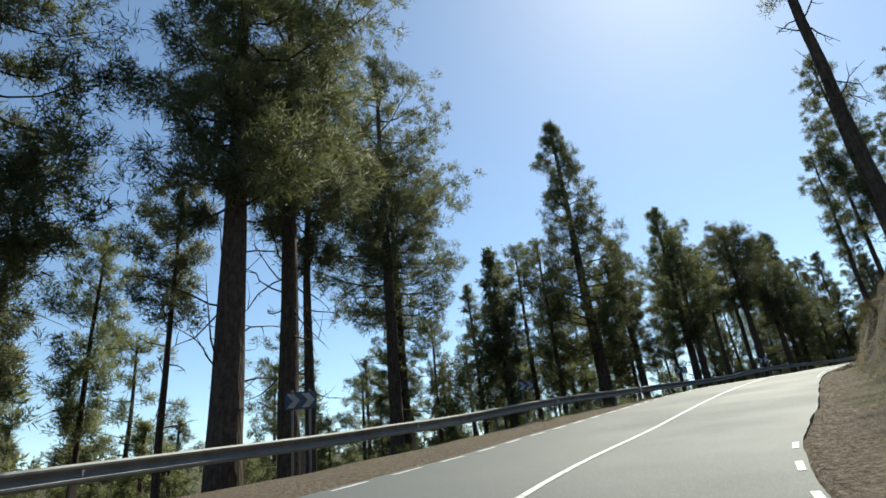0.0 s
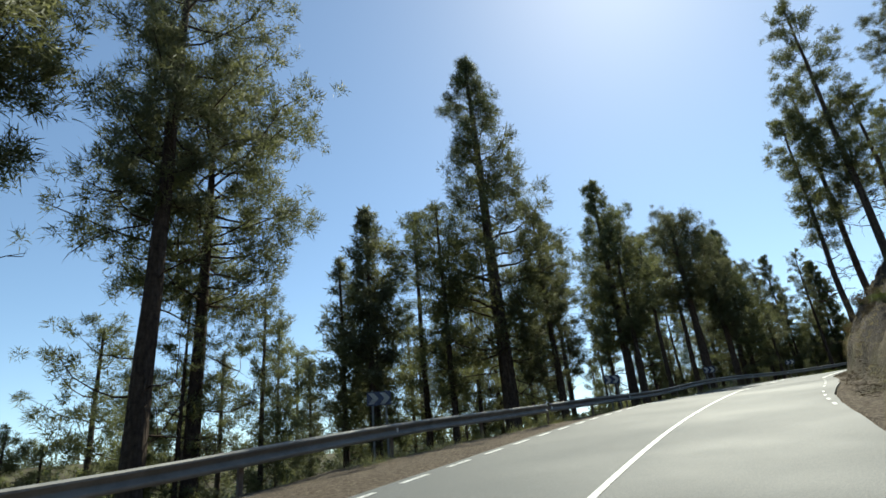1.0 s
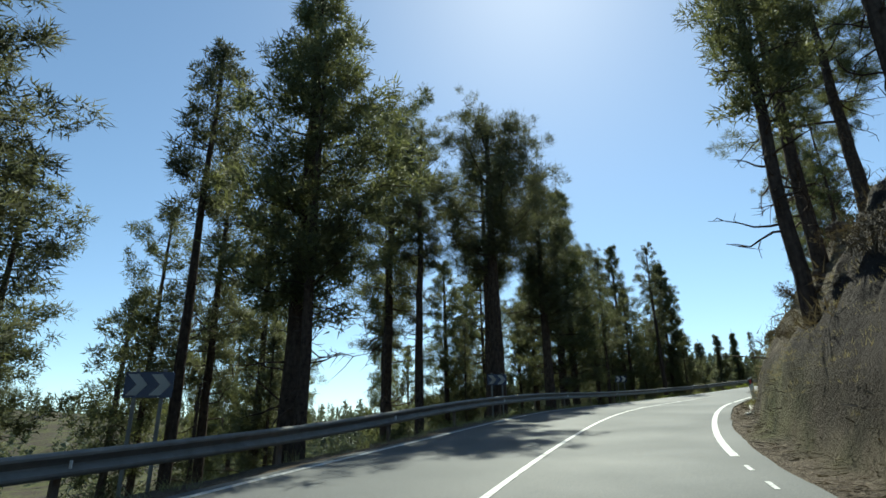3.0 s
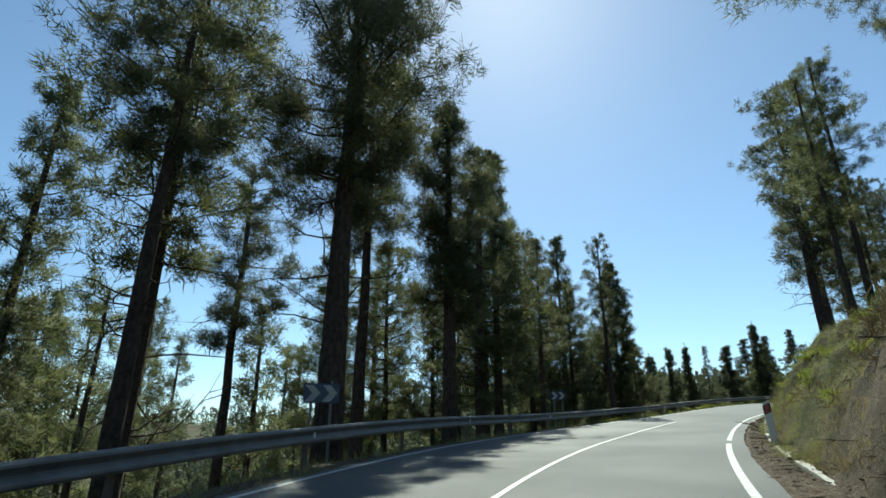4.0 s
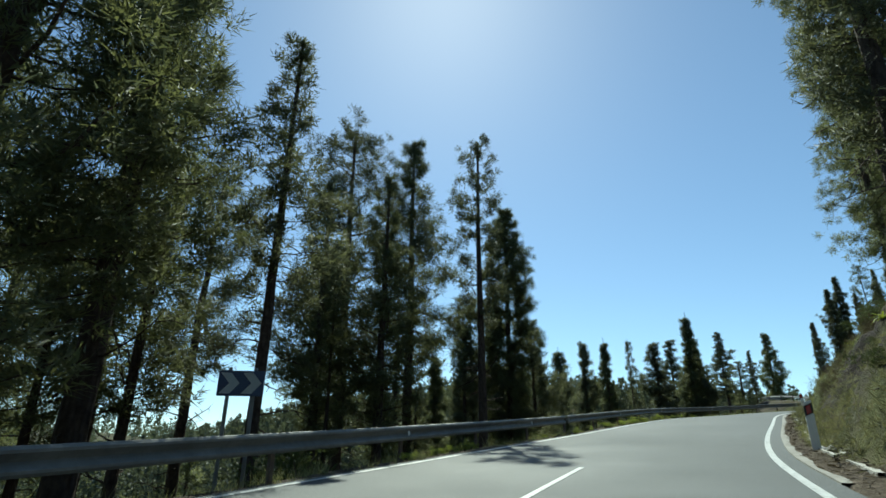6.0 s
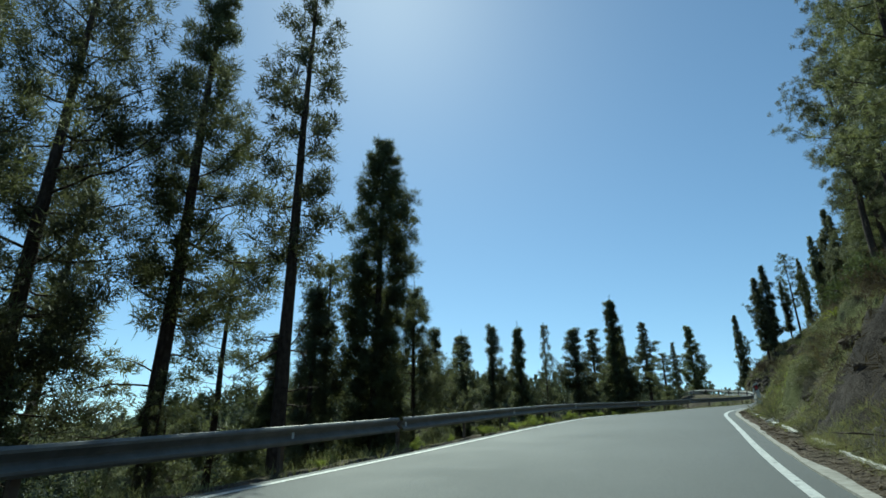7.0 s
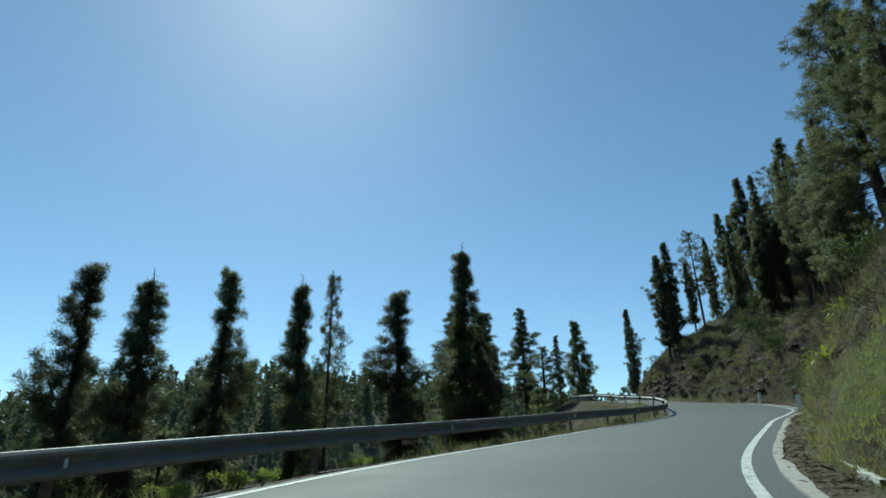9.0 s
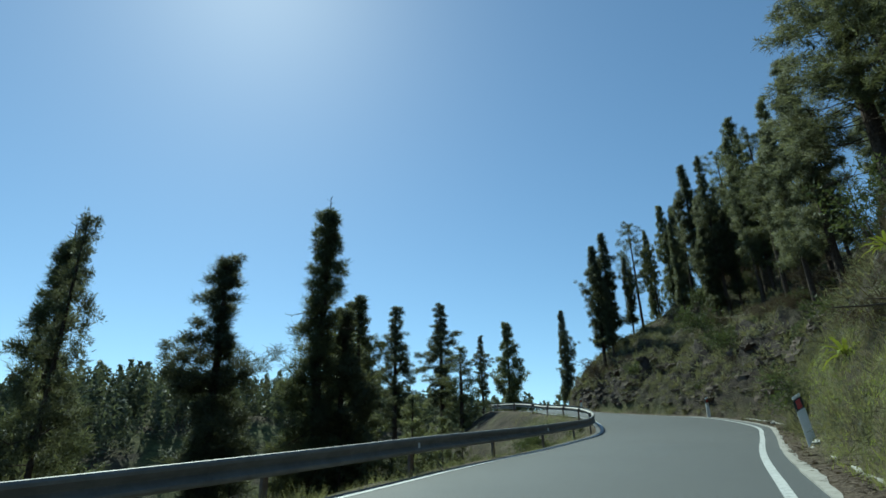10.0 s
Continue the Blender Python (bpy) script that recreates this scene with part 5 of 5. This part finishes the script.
def litter(name, count, seed, s0, s1, u0, u1, mat, label):
    """Needles, bark and bits of twig lying flat on the verge."""
    r = np.random.default_rng(seed)
    s, u = r.uniform(s0, s1, count), r.uniform(u0, u1, count)
    keep = fractal(s / 1.5, u / 0.6, seed) > -0.12
    s, u = s[keep], u[keep]
    c = track(s, RIGHT_LINE(s) + u)
    c[:, 2] = ground_height(c[:, 0], c[:, 1]) + 0.012
    n = len(c)
    ang = r.uniform(0, 6.28, n)
    ln = r.uniform(0.04, 0.2, n)[:, None]
    d = np.stack([np.cos(ang), np.sin(ang), r.uniform(-0.05, 0.3, n)], 1) * ln
    w = np.stack([-np.sin(ang), np.cos(ang), r.normal(0, 0.5, n)], 1) * r.uniform(0.004, 0.012, n)[:, None]
    v = np.stack([c - w, c + w, c + d + w * 0.4, c + d - w * 0.4], 1).reshape(-1, 3)
    k = np.arange(n)[:, None] * 4
    return tagged(tri_mesh(name, v, np.concatenate([k + [0, 1, 2], k + [0, 2, 3]]), mat), label, "litter", kind="stuff")


litter("dead_litter", 8000, 98, 24, 150, 0.55, 1.35, DEADWOOD, "dark bark and twig litter on the verge")
litter("needle_litter", 7000, 99, 24, 150, 0.5, 1.35, STRAW, "dry pine needles strewn over the verge")


def twig(seed):
    r = random.Random(seed)
    pts = [Vector((0, 0, 0.02))]
    way = Vector((1, 0, 0.1))
    for k in range(5):
        way = (way + Vector((r.uniform(-0.3, 0.3), r.uniform(-0.4, 0.4), r.uniform(-0.1, 0.1)))).normalized()
        q = pts[-1] + way * 0.16
        q.z = max(0.015, q.z)
        pts.append(q)
    tub = [tube(np.array(pts), np.linspace(0.016, 0.005, 6), 5)]
    tub.append(tube(np.array([pts[2], pts[2] + Vector((0.12, 0.16, 0.03)), pts[2] + Vector((0.2, 0.3, 0.02))]), np.array([0.01, 0.007, 0.004]), 4))
    return tri_mesh("fallen_twig", *gather(tub), DEADWOOD)


TWIGS = [twig(1), twig(2)]
for k in range(34):
    s = rng.uniform(46, 132)
    p = track(s, float(RIGHT_LINE(s)) + rng.uniform(0.85, 1.8))
    tagged(put(TWIGS[k % 2], seen, p[0], p[1], rng.uniform(0, 6.28), rng.uniform(0.6, 1.5), -0.01), "dry fallen twig lying on the verge", "twig", "twigs on the verge")


# ---- roadside signs and posts ----
def delineator(x, y, z, turn, lean=0.0):
    post = new("delineator_post")

    def slab(name, z0, z1, tilt0, tilt1, half, deep, mat, label, parent, front=0.0):
        bm = bmesh.new()
        r = bmesh.ops.create_cube(bm, size=1.0, matrix=Matrix.LocRotScale((0, front, (z0 + z1) / 2), None, (half * 2, deep * 2, z1 - z0)))
        for v in r["verts"]:
            v.co.z += (tilt1 if v.co.z > (z0 + z1) / 2 else tilt0) * v.co.x / half
        bmesh.ops.bevel(bm, geom=bm.edges[:], offset=min(0.012, deep * 0.4), segments=2, affect="EDGES")
        return part(name, bm, mat, parent, label)
    slab("body", -0.25, 0.74, 0, 0.035, 0.085, 0.035, WHITE, "white plastic body", post)
    band = slab("band", 0.742, 0.96, 0.035, 0.035, 0.086, 0.036, BLACK, "slanted black band near the top", post)
    slab("reflector", 0.765, 0.935, 0.02, 0.02, 0.045, 0.005, RED, "red rectangular reflector", band, -0.04)
    slab("cap", 0.962, 1.03, 0.035, 0.035, 0.085, 0.035, WHITE, "white slanted cap", post)
    post.matrix_basis = Matrix.Translation((x, y, z)) @ Matrix.Rotation(turn, 4, "Z") @ Matrix.Rotation(lean, 4, "Y")
    return tagged(post, "white roadside delineator post with black band and red reflector", "delineator", "delineator posts")


for x, y, lean in ((40.0, 44.5, -0.05), (57.2, 55.7, 0.0), (79.4, 65.1, -0.09)):
    s = float(along(np.array([[x, y]]))[0, 0])
    d = max(float(along(np.array([[x, y]]))[0, 1]), float(RIGHT_LINE(s)) + 0.6)
    p, q = track(s, d), track(s + 1, d)
    z = float(ground_height(np.array([p[0]]), np.array([p[1]]))[0])
    delineator(p[0], p[1], z, math.atan2(q[1] - p[1], q[0] - p[0]) - math.pi / 2, lean)


for s, off, lean in ((125.8, 0.9, -0.1), (147.7, 0.6, 0.03), (167.3, 0.6, 0.0)):
    p, q = track(s, float(RIGHT_LINE(s)) + off), track(s + 1, float(RIGHT_LINE(s + 1)) + off)
    delineator(p[0], p[1], float(ground_height(p[:1], p[1:2])[0]), math.atan2(q[1] - p[1], q[0] - p[0]) - math.pi / 2, lean)
p = track(130.5, float(RIGHT_LINE(130.5)) + 1.1)
tagged(put(leafy("shrub", 75, 0.95, 20, LEAVES, 22, 0.035, 1.3), seen, p[0], p[1], 1.0, 1.0), "bushy green shrub at the foot of the rock cutting", "shrub", "scrub on the bank")


def chevron_sign(x, y, z, turn):
    sign = new("chevron_sign")
    for px in (-0.22, 0.22):
        bm = bmesh.new()
        box(bm, px - 0.03, px + 0.03, 0.02, 0.06, -2.2, 0.28, 0.004)
        part("post", bm, STEEL, sign)
    bm = bmesh.new()
    box(bm, -0.4, 0.4, -0.012, 0.012, -0.22, 0.22, 0.01)
    panel = part("panel", bm, BLUE, sign, "dark blue panel")
    for cx in (-0.24, 0.14):
        bm = bmesh.new()
        vs = [bm.verts.new((cx + a, -0.017, b)) for a, b in ((-0.12, 0.18), (0.06, 0.18), (0.22, 0.0), (0.06, -0.18), (-0.12, -0.18), (0.04, 0.0))]
        for f in ((0, 5, 2, 1), (5, 4, 3, 2)):
            bm.faces.new([vs[k] for k in f])
        bmesh.ops.solidify(bm, geom=bm.faces[:], thickness=0.003)
        part("arrow", bm, WHITE, panel, "white chevron arrow")
    sign.matrix_basis = Matrix.Translation((x, y, z)) @ Matrix.Rotation(turn, 4, "Z")
    return tagged(sign, "dark blue curve sign with two white chevrons behind the rail", "road sign", "chevron signs on the bend")


for s, d, up in ((10.8, -9.9, 1.85), (25.7, -11.1, 1.65), (40.6, -8.0, 1.42), (55.6, -6.9, 1.5), (74.5, -7.1, 1.6)):
    p, q = track(s, d), track(s - 14, -0.5)
    chevron_sign(p[0], p[1], p[2] + up - BANK * 4, math.atan2(q[1] - p[1], q[0] - p[0]) + math.pi / 2)
